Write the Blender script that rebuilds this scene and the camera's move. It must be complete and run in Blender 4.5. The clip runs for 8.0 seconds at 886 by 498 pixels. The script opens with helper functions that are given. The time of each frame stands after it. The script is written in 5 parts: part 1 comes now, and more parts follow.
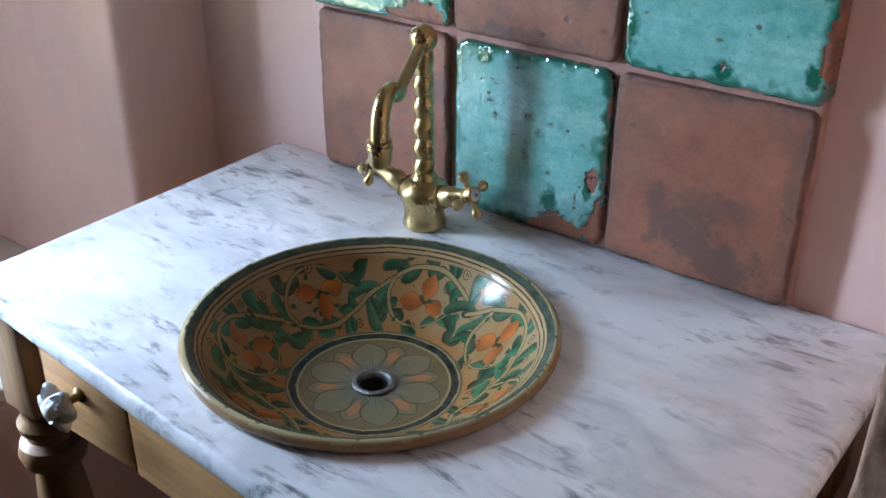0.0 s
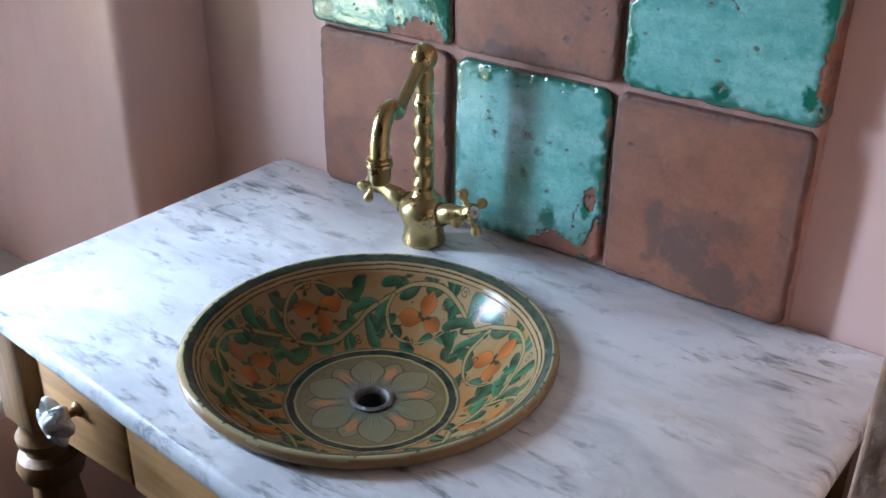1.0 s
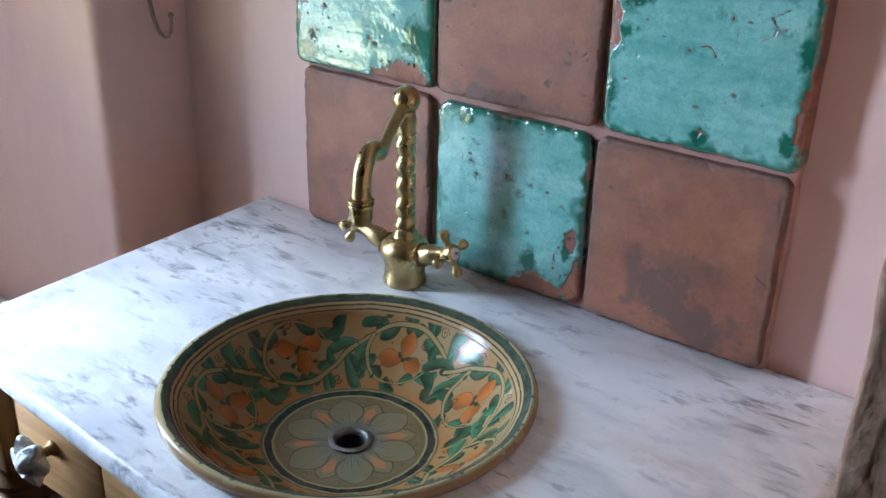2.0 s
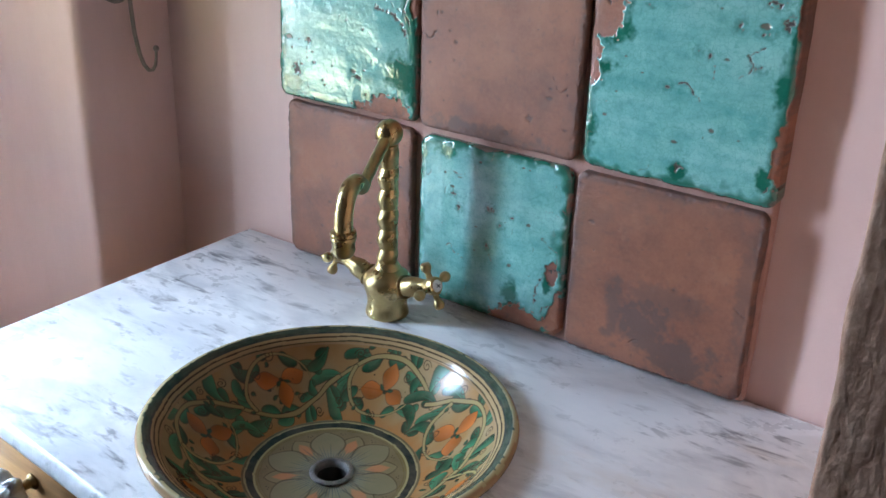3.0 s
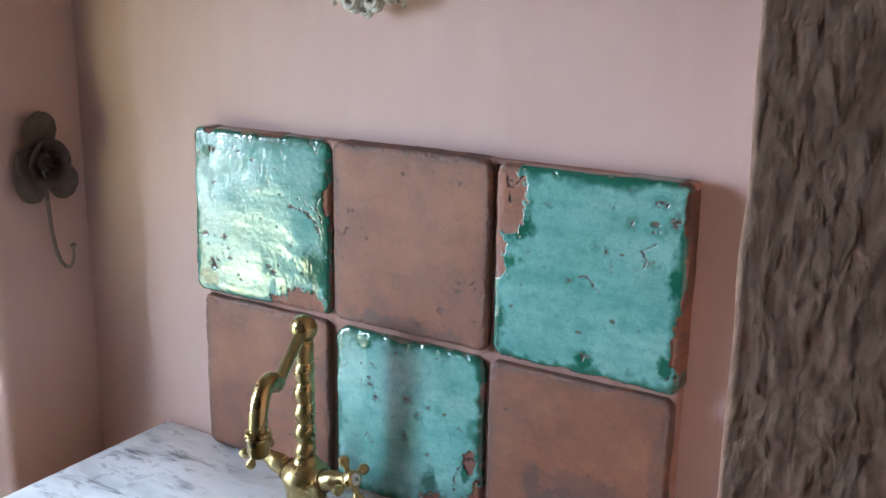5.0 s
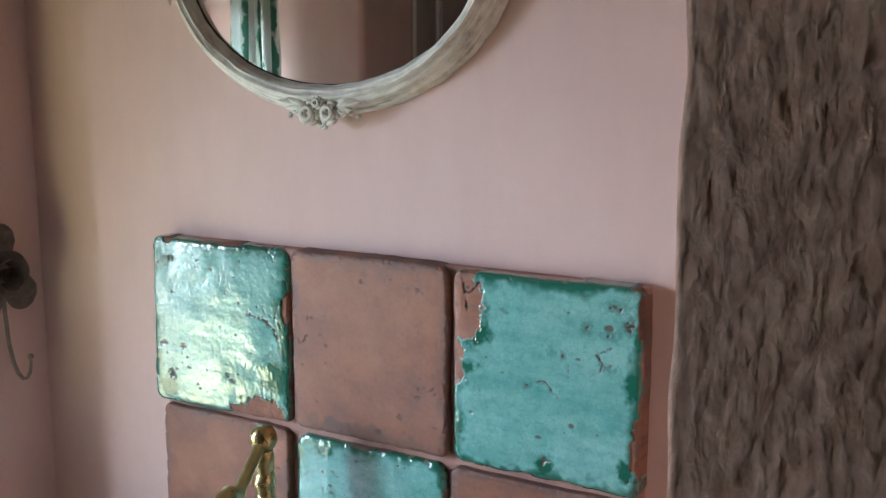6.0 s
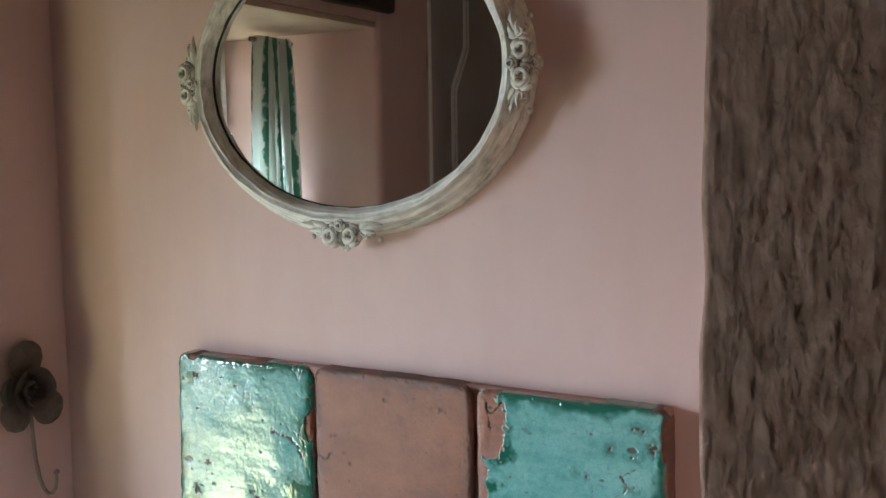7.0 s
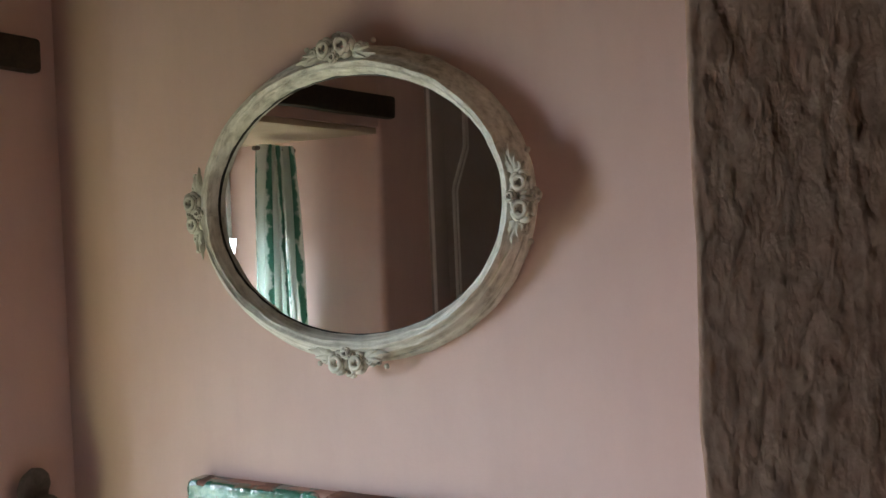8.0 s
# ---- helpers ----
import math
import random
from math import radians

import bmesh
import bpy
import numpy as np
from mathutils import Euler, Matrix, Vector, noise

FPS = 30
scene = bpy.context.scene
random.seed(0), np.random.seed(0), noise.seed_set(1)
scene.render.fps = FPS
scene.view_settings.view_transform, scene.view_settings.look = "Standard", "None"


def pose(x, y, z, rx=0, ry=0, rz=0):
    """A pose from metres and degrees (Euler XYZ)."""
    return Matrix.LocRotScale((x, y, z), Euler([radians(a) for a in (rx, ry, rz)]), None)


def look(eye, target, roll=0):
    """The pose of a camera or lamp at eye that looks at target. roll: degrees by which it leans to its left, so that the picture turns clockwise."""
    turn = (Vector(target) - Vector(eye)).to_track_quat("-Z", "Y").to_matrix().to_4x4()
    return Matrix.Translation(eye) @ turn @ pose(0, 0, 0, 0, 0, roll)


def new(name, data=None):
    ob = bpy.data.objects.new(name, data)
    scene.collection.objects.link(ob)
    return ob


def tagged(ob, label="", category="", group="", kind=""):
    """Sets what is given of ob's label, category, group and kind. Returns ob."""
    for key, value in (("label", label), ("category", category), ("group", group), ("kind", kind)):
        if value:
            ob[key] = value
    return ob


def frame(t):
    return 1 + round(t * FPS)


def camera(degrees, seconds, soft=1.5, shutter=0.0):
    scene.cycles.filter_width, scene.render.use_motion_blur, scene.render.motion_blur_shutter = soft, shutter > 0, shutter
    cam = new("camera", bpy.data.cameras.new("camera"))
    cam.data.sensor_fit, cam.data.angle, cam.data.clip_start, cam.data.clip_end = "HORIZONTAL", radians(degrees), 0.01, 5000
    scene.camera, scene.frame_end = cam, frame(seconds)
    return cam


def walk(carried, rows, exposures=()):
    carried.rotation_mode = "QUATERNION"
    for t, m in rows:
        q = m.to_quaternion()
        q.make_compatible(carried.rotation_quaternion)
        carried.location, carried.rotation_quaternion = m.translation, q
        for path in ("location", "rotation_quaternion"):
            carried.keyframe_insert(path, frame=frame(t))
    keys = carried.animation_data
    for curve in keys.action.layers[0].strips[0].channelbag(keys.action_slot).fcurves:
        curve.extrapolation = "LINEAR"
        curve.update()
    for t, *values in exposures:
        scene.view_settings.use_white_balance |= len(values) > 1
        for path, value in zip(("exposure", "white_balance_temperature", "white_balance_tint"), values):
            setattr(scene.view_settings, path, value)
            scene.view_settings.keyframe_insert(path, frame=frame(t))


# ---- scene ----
cam = camera(48.0, 8.0)
PATH = [
    (0, (0.823, -0.847, 1.326), (-0.231, 0.563, 0.378), 0.2),
    (0.5, (0.823, -0.85, 1.331), (-0.237, 0.565, 0.397), 0.4),
    (1, (0.826, -0.848, 1.33), (-0.238, 0.573, 0.408), 0.6),
    (1.5, (0.827, -0.848, 1.33), (-0.223, 0.609, 0.449), 1.4),
    (1.7, (0.828, -0.848, 1.331), (-0.226, 0.616, 0.465), 1.54),
    (2.8, (0.835, -0.85, 1.338), (-0.232, 0.631, 0.524), 1.59),
    (3, (0.836, -0.85, 1.339), (-0.216, 0.653, 0.543), 2.0),
    (3.5, (0.84, -0.854, 1.355), (-0.188, 0.705, 0.639), 1.8),
    (4, (0.849, -0.845, 1.362), (-0.166, 0.755, 0.72), 2.0),
    (4.5, (0.852, -0.842, 1.374), (-0.154, 0.789, 0.803), 2.1),
    (4.7, (0.854, -0.841, 1.379), (-0.155, 0.799, 0.832), 1.68),
    (5.8, (0.868, -0.838, 1.404), (-0.114, 0.863, 1.029), 0.4),
    (6, (0.87, -0.837, 1.409), (-0.107, 0.875, 1.07), 0.2),
    (6.5, (0.875, -0.838, 1.426), (-0.129, 0.871, 1.16), -0.1),
    (7, (0.871, -0.85, 1.458), (-0.142, 0.864, 1.266), -0.8),
    (7.5, (0.873, -0.858, 1.48), (-0.134, 0.866, 1.372), -1.5),
    (8, (0.877, -0.857, 1.515), (-0.144, 0.862, 1.468), -2.3),
]
walk(cam, [(t, look(eye, target, roll)) for t, eye, target, roll in PATH], [(0, -0.08, 5950, 11), (1.5, -0.08, 5950, 11), (3, 0, 6050, 10), (4.5, 0, 6200, 10), (6.5, -0.12, 6500, 9), (8, -0.28, 6800, 8)])

# ---- world and large lights ----
world = bpy.data.worlds.new("daylight")
scene.world = world
world.use_nodes = True
wn = world.node_tree.nodes
sky = wn.new("ShaderNodeTexSky")
sky.sky_type = "NISHITA"
sky.sun_disc = False
sky.sun_elevation = radians(48)
sky.sun_rotation = radians(60)
wn["Background"].inputs["Strength"].default_value = 0.10
world.node_tree.links.new(sky.outputs[0], wn["Background"].inputs["Color"])
sun = new("sun", bpy.data.lights.new("sun", "SUN"))
sun.data.energy, sun.data.angle, sun.data.color = 3.0, radians(0.5), (1.0, 0.95, 0.88)
sun.matrix_world = look((4, 2.4, 5.2), (0, 0, 0))

# daylight in the window's opening: cool light down from the sky, warm light up from the sunlit garden
def opening_lamp(name, at, target, size, energy, colour, spread):
    lamp = new(name, bpy.data.lights.new(name, "AREA"))
    lamp.data.shape, lamp.data.size, lamp.data.size_y = "RECTANGLE", size[0], size[1]
    lamp.data.energy, lamp.data.color, lamp.data.spread = energy, colour, radians(spread)
    lamp.matrix_world = look(at, target)


opening_lamp("window_daylight", (-0.695, -0.640, 1.12), (0.75, -0.38, 0.70), (0.17, 0.80), 13.4, (0.63, 0.79, 1.0), 84)
opening_lamp("garden_daylight", (-0.415, -0.655, 0.96), (0.06, -0.02, 1.92), (0.13, 0.60), 1.3, (0.97, 1.0, 0.58), 90)

# ---- main measures ----
WALL_Y = 0.025            # plaster face behind the tiles
WEST = -0.235             # face of the window wall
JAMB_NEAR, JAMB_FAR = -0.120, -0.757
SILL_Z = 0.548
STILE_Y = -0.530          # where the glazed part of the recess begins; set to narrow the light
GLASS_X = -0.63
TOP_Z = 0.82              # marble surface
CEIL_Z = 2.45
BOWL = Vector((0.308, -0.267, TOP_Z))
TAP = Vector((0.208, -0.059, TOP_Z))


# ---- materials ----
class Nodes:
    """A small wrapper for building a node material."""

    def __init__(self, name):
        self.mat = bpy.data.materials.new(name)
        self.mat.use_nodes = True
        self.tree = self.mat.node_tree
        self.bsdf = self.tree.nodes["Principled BSDF"]
        self.out = self.tree.nodes["Material Output"]

    def add(self, kind, **settings):
        n = self.tree.nodes.new(kind)
        for k, v in settings.items():
            if k == "inputs":
                for a, b in v.items():
                    n.inputs[a].default_value = b
            elif k == "blend_type":
                n.blend_type = v
            elif k == "operation":
                n.operation = v
            elif k == "attribute_name":
                n.attribute_name = v
            elif k == "feature":
                n.feature = v
        return n

    def link(self, a, b):
        self.tree.links.new(a, b)

    def coords(self, scale=(1, 1, 1), turn=(0, 0, 0)):
        c = self.add("ShaderNodeTexCoord")
        m = self.add("ShaderNodeMapping")
        m.inputs["Scale"].default_value = scale
        m.inputs["Rotation"].default_value = [radians(a) for a in turn]
        self.link(c.outputs["Object"], m.inputs["Vector"])
        return m.outputs[0]

    def noise(self, scale, detail=4.0, rough=0.55, stretch=(1, 1, 1), turn=(0, 0, 0), distort=0.0):
        n = self.add("ShaderNodeTexNoise", inputs={"Scale": scale, "Detail": detail, "Roughness": rough, "Distortion": distort})
        self.link(self.coords(stretch, turn), n.inputs["Vector"])
        return n.outputs["Fac"]

    def ramp(self, fac, *stops):
        r = self.add("ShaderNodeValToRGB")
        e = r.color_ramp.elements
        while len(e) < len(stops):
            e.new(0.5)
        for el, (p, c) in zip(e, stops):
            el.position = p
            el.color = (*c, 1) if len(c) == 3 else c
        self.link(fac, r.inputs[0])
        return r.outputs["Color"]

    def grey(self, fac, a, b, lo=0.0, hi=1.0):
        m = self.add("ShaderNodeMapRange", inputs={"From Min": a, "From Max": b, "To Min": lo, "To Max": hi})
        self.link(fac, m.inputs["Value"])
        return m.outputs[0]

    def mix(self, fac, a, b, blend="MIX"):
        m = self.add("ShaderNodeMixRGB", blend_type=blend)
        for socket, v in ((m.inputs[0], fac), (m.inputs[1], a), (m.inputs[2], b)):
            if isinstance(v, (int, float)):
                socket.default_value = v
            elif isinstance(v, tuple):
                socket.default_value = (*v, 1)
            else:
                self.link(v, socket)
        return m.outputs[0]

    def math(self, op, a, b=0.0):
        m = self.add("ShaderNodeMath", operation=op)
        for socket, v in ((m.inputs[0], a), (m.inputs[1], b)):
            if isinstance(v, (int, float)):
                socket.default_value = v
            else:
                self.link(v, socket)
        return m.outputs[0]

    def bump(self, height, strength=0.3, distance=0.001, before=None):
        b = self.add("ShaderNodeBump", inputs={"Strength": strength, "Distance": distance})
        self.link(height, b.inputs["Height"])
        if before is not None:
            self.link(before, b.inputs["Normal"])
        return b.outputs[0]

    def finish(self, color=None, rough=None, normal=None, metal=0.0, **others):
        for key, v in (("Base Color", color), ("Roughness", rough), ("Normal", normal), ("Metallic", metal), *others.items()):
            if v is None:
                continue
            socket = self.bsdf.inputs[key]
            if isinstance(v, (int, float)):
                socket.default_value = v
            elif isinstance(v, tuple):
                socket.default_value = (*v, 1) if len(v) == 3 else v
            else:
                self.link(v, socket)
        return self.mat


def mottled(name, c1, c2, scale, rough=0.6, bump=0.2, fine=6.0, metal=0.0, stretch=(1, 1, 1), deep=0.001, **others):
    n = Nodes(name)
    big = n.noise(scale, stretch=stretch)
    small = n.noise(scale * fine, stretch=stretch)
    both = n.mix(0.35, big, small)
    col = n.ramp(both, (0.3, c1), (0.7, c2))
    r = n.grey(small, 0.3, 0.7, max(0.02, rough - 0.08), min(1, rough + 0.08))
    return n.finish(col, r, n.bump(small, bump, deep), metal, **others)


def plaster_paint(name, c1, c2, c3, deep=0.0012):
    """Brushed limewash over uneven plaster."""
    n = Nodes(name)
    cloud = n.noise(3.2, 5, 0.6)
    brush = n.noise(22, 4, 0.6, stretch=(1, 1, 0.22))
    grain = n.noise(260, 3, 0.6)
    col = n.mix(n.grey(cloud, 0.3, 0.7), c1, c2)
    col = n.mix(n.grey(brush, 0.38, 0.75, 0, 0.45), col, c3)
    lump = n.noise(11, 3, 0.5)
    h = n.bump(lump, 0.35, 0.006)
    h = n.bump(brush, 0.22, 0.002, h)
    h = n.bump(grain, 0.18, deep, h)
    return n.finish(col, n.grey(grain, 0.3, 0.7, 0.62, 0.82), h)


M_PINK = plaster_paint("pink_limewash", (0.61, 0.415, 0.365), (0.67, 0.465, 0.41), (0.56, 0.37, 0.33))
M_CEIL = plaster_paint("pale_plaster", (0.76, 0.69, 0.62), (0.80, 0.73, 0.66), (0.73, 0.65, 0.58))


def rough_render():
    n = Nodes("rough_brown_render")
    big = n.noise(7, 5, 0.6)
    lump = n.noise(150, 3, 0.55, stretch=(1, 1, 0.6), distort=0.2)
    grain = n.noise(420, 3, 0.6, stretch=(1, 1, 0.6))
    # hollows darker than lumps: some of the relief's shading is in the colour
    col = n.mix(n.grey(lump, 0.34, 0.66), (0.44, 0.235, 0.150), (0.70, 0.43, 0.30))
    col = n.mix(n.grey(big, 0.35, 0.7, 0, 0.4), col, (0.52, 0.34, 0.24))
    h = n.bump(lump, 0.6, 0.0026)
    h = n.bump(grain, 0.3, 0.0008, h)
    return n.finish(col, 0.86, h)


M_RENDER = rough_render()


def marble():
    """White ground, drifting grey clouds along one way, and broken charcoal wisps gathered in a few places."""
    n = Nodes("white_veined_marble")
    cloud = n.noise(4.2, 5, 0.56, (1, 1.7, 1), (0, 0, 20), 0.4)
    drift = n.noise(8, 5, 0.58, (1, 1.8, 1), (0, 0, 22), 0.5)
    wisp = n.noise(12, 5, 0.62, (1, 3.3, 1), (0, 0, 19), 0.4)
    where = n.noise(5.6, 3, 0.55, (1, 1.5, 1), (0, 0, 20))
    col = n.ramp(cloud, (0.30, (0.66, 0.68, 0.715)), (0.50, (0.80, 0.81, 0.83)), (0.68, (0.86, 0.865, 0.875)))
    col = n.mix(n.grey(drift, 0.47, 0.68, 0, 0.72), col, (0.48, 0.495, 0.53))
    soft = n.math("MULTIPLY", n.grey(wisp, 0.52, 0.66), n.grey(where, 0.40, 0.58, 0.15, 0.85))
    col = n.mix(soft, col, (0.27, 0.285, 0.32))
    core = n.math("MULTIPLY", n.grey(wisp, 0.585, 0.665), n.grey(where, 0.42, 0.58))
    col = n.mix(n.math("MULTIPLY", core, 0.8), col, (0.09, 0.095, 0.115))
    flake = n.math("MULTIPLY", n.grey(n.noise(25, 4, 0.6, (1, 3.0, 1), (0, 0, 15), 0.3), 0.585, 0.68), n.grey(where, 0.36, 0.56, 0.12, 0.75))
    col = n.mix(flake, col, (0.22, 0.23, 0.26))
    rust = n.math("MULTIPLY", n.grey(n.noise(7, 4, 0.6, (1, 2, 1)), 0.62, 0.76), 0.30)
    col = n.mix(rust, col, (0.60, 0.47, 0.36))
    wear = n.noise(30, 4, 0.6)
    fine = n.noise(180, 3, 0.5)
    return n.finish(col, n.grey(wear, 0.3, 0.7, 0.24, 0.40), n.bump(fine, 0.05, 0.0006))


M_MARBLE = marble()


def tile_material(name, glazed):
    """Terracotta, with a glaze where the mask 'glaze' (red) says so; green: pooled dark glaze, blue: soot."""
    n = Nodes(name)
    a = n.add("ShaderNodeAttribute", attribute_name="coat")
    sep = n.add("ShaderNodeSeparateColor")
    n.link(a.outputs["Color"], sep.inputs[0])
    cloud = n.noise(16, 5, 0.6)
    grain = n.noise(230, 4, 0.6)
    clay = n.mix(n.grey(cloud, 0.3, 0.7), (0.160, 0.055, 0.032), (0.280, 0.105, 0.052))
    clay = n.mix(n.grey(grain, 0.40, 0.78, 0, 0.28), clay, (0.34, 0.165, 0.105))
    pale = n.noise(34, 4, 0.65)
    clay = n.mix(n.grey(pale, 0.58, 0.76, 0, 0.22), clay, (0.38, 0.20, 0.125))
    clay = n.mix(sep.outputs[2], clay, (0.075, 0.05, 0.045))
    h = n.bump(grain, 0.35, 0.0010)
    if not glazed:
        return n.finish(clay, n.grey(grain, 0.3, 0.7, 0.5, 0.72), h)
    streak = n.noise(24, 4, 0.6, (0.5, 1, 1.7))
    speck = n.noise(120, 4, 0.65)
    teal = n.mix(n.grey(streak, 0.3, 0.72), (0.115, 0.35, 0.315), (0.26, 0.515, 0.47))
    blotch = n.noise(48, 5, 0.7)
    teal = n.mix(n.grey(blotch, 0.52, 0.72, 0, 0.55), teal, (0.075, 0.285, 0.235))
    teal = n.mix(n.grey(blotch, 0.46, 0.30, 0, 0.5), teal, (0.31, 0.60, 0.55))
    teal = n.mix(n.grey(speck, 0.5, 0.75, 0, 0.45), teal, (0.035, 0.22, 0.17))
    teal = n.mix(sep.outputs[1], teal, (0.008, 0.115, 0.07))
    craze = n.add("ShaderNodeTexVoronoi", feature="DISTANCE_TO_EDGE", inputs={"Scale": 190.0})
    n.link(n.coords(), craze.inputs["Vector"])
    line = n.grey(craze.outputs["Distance"], 0.0, 0.05, 0.25, 0)
    teal = n.mix(line, teal, (0.02, 0.14, 0.10))
    mask = sep.outputs[0]
    col = n.mix(mask, clay, teal)
    col = n.mix(n.grey(sep.outputs[2], 0.72, 0.95), col, (0.022, 0.015, 0.012))
    rough = n.mix(mask, (0.62, 0.62, 0.62), n.grey(speck, 0.3, 0.8, 0.07, 0.24))
    dimple = n.noise(70, 3, 0.55)
    h2 = n.bump(speck, 0.2, 0.0010, n.bump(dimple, 0.14, 0.0020))
    hm = n.add("ShaderNodeMix")
    hm.data_type = "VECTOR"
    n.link(mask, hm.inputs[0])
    n.link(h, hm.inputs[4])
    n.link(h2, hm.inputs[5])
    return n.finish(col, rough, hm.outputs[1], 0.0, **{"Coat Weight": n.math("MULTIPLY", mask, 1.0), "Coat Roughness": 0.18, "Coat IOR": 1.7})


M_GLAZED = tile_material("turquoise_glazed_terracotta", True)
M_CLAY = tile_material("bare_terracotta", False)
M_MORTAR = mottled("pinkish_mortar", (0.30, 0.155, 0.12), (0.40, 0.23, 0.19), 60, 0.85, 0.5)


def bowl_material():
    n = Nodes("painted_majolica")
    a = n.add("ShaderNodeAttribute", attribute_name="paint")
    wash = n.noise(60, 4, 0.6)
    col = n.mix(n.grey(wash, 0.3, 0.75, 0, 0.18), a.outputs["Color"], (0.30, 0.22, 0.13))
    lump = n.noise(38, 3, 0.5)
    return n.finish(col, n.grey(wash, 0.3, 0.7, 0.10, 0.2), n.bump(n.noise(300, 4, 0.65), 0.22, 0.0007, n.bump(lump, 0.16, 0.002)), 0.0, **{"Coat Weight": 0.1, "Coat Roughness": 0.08, "Specular IOR Level": 0.24})


M_BOWL = bowl_material()


def brass():
    n = Nodes("brushed_antique_brass")
    tarn = n.noise(45, 5, 0.65)
    fine = n.noise(420, 3, 0.6)
    col = n.mix(n.grey(tarn, 0.35, 0.72), (0.52, 0.405, 0.19), (0.36, 0.27, 0.125))
    return n.finish(col, n.grey(tarn, 0.3, 0.75, 0.22, 0.40), n.bump(fine, 0.08, 0.0004), 1.0)


M_BRASS = brass()
M_BRASS_DARK = mottled("darkened_brass", (0.16, 0.11, 0.05), (0.28, 0.19, 0.08), 80, 0.42, 0.1, metal=1.0)
M_STEEL = mottled("worn_drain_metal", (0.10, 0.102, 0.11), (0.36, 0.35, 0.34), 130, 0.34, 0.8, metal=0.85)
M_DARK = mottled("dark_pipe_inside", (0.012, 0.011, 0.010), (0.03, 0.028, 0.025), 60, 0.7, 0.1)
M_PORCELAIN = mottled("white_porcelain", (0.74, 0.75, 0.75), (0.82, 0.82, 0.81), 50, 0.12, 0.04)


def pine(name, c1, c2, c3, along="x"):
    n = Nodes(name)
    s = (1, 14, 14) if along == "x" else (14, 14, 1)
    grain = n.noise(6, 6, 0.62, s, distort=0.6)
    cloud = n.noise(9, 4, 0.6)
    fine = n.noise(42, 4, 0.6, s)
    knot = n.grey(n.noise(13, 3, 0.5, distort=1.0), 0.68, 0.76, 0, 0.6)
    col = n.ramp(grain, (0.32, c1), (0.55, c2), (0.75, c3))
    col = n.mix(n.grey(cloud, 0.4, 0.72, 0, 0.4), col, c1)
    col = n.mix(knot, col, (0.09, 0.045, 0.02))
    return n.finish(col, n.grey(fine, 0.3, 0.7, 0.46, 0.62), n.bump(fine, 0.18, 0.0008))


M_PINE = pine("waxed_pine", (0.27, 0.130, 0.042), (0.41, 0.215, 0.075), (0.50, 0.29, 0.115))
# same pine with upright grain, darkened: the shade on the legs is in the colour
M_PINE_SHADED = pine("waxed_pine_shaded", (0.15, 0.074, 0.027), (0.235, 0.122, 0.045), (0.31, 0.175, 0.07), "z")
M_BEAM = pine("dark_oak_beam", (0.018, 0.012, 0.008), (0.035, 0.022, 0.014), (0.055, 0.036, 0.024))
M_IRON = mottled("dark_patinated_iron", (0.14, 0.115, 0.098), (0.27, 0.225, 0.195), 120, 0.45, 0.3, metal=0.15)


def frame_paint():
    """Chalk paint brushed round the oval and rubbed through to a darker coat."""
    n = Nodes("chalky_grey_paint")
    a = n.add("ShaderNodeAttribute", attribute_name="around")
    m = n.add("ShaderNodeMapping")
    n.link(a.outputs["Vector"], m.inputs["Vector"])
    m.inputs["Scale"].default_value = (5.0, 60.0, 1.0)
    t = n.add("ShaderNodeTexNoise", inputs={"Scale": 1.0, "Detail": 5.0, "Roughness": 0.65, "Distortion": 0.5})
    n.link(m.outputs[0], t.inputs["Vector"])
    rub = n.noise(34, 5, 0.65)
    fine = n.noise(210, 3, 0.6)
    both = n.mix(0.45, t.outputs["Fac"], rub)
    col = n.ramp(both, (0.34, (0.27, 0.24, 0.19)), (0.48, (0.60, 0.57, 0.49)), (0.64, (0.86, 0.83, 0.75)))
    h = n.bump(both, 0.5, 0.0016)
    return n.finish(col, n.grey(rub, 0.3, 0.7, 0.42, 0.62), n.bump(fine, 0.2, 0.0006, h))


M_FRAME = frame_paint()
M_DOOR = mottled("warm_grey_door_paint", (0.36, 0.31, 0.288), (0.43, 0.375, 0.345), 12, 0.42, 0.08)
# door grey made pale: highlights on bead and mouldings are in the colour
M_DOOR_LIT = mottled("door_grey_lit_edge", (0.66, 0.63, 0.61), (0.76, 0.73, 0.70), 30, 0.35, 0.1)
M_WHITE = mottled("white_window_paint", (0.66, 0.65, 0.62), (0.76, 0.75, 0.72), 25, 0.4, 0.1)
M_SOFFIT = mottled("tan_soffit_paint", (0.42, 0.31, 0.22), (0.52, 0.40, 0.29), 18, 0.6, 0.15)
M_FLOOR = mottled("red_clay_floor", (0.06, 0.036, 0.028), (0.10, 0.06, 0.047), 7, 0.5, 0.2)
# greenish reflection on the spout arm is mixed into this brass colour
M_BRASS_REFLECT = mottled("brass_with_green_reflection", (0.30, 0.30, 0.17), (0.50, 0.42, 0.19), 60, 0.35, 0.15, metal=1.0)


def mirror_material():
    n = Nodes("old_mirror_silver")
    dust = n.noise(26, 5, 0.7)
    return n.finish((0.80, 0.80, 0.78), n.grey(dust, 0.55, 0.85, 0.006, 0.05), None, 1.0)


M_MIRROR = mirror_material()


def pane_material():
    n = Nodes("window_glass")
    smear = n.noise(6, 3, 0.5)
    return n.finish((1.0, 1.0, 1.0), n.grey(smear, 0.4, 0.8, 0.0, 0.02), None, 0.0, **{"Transmission Weight": 1.0, "IOR": 1.45})


M_PANE = pane_material()


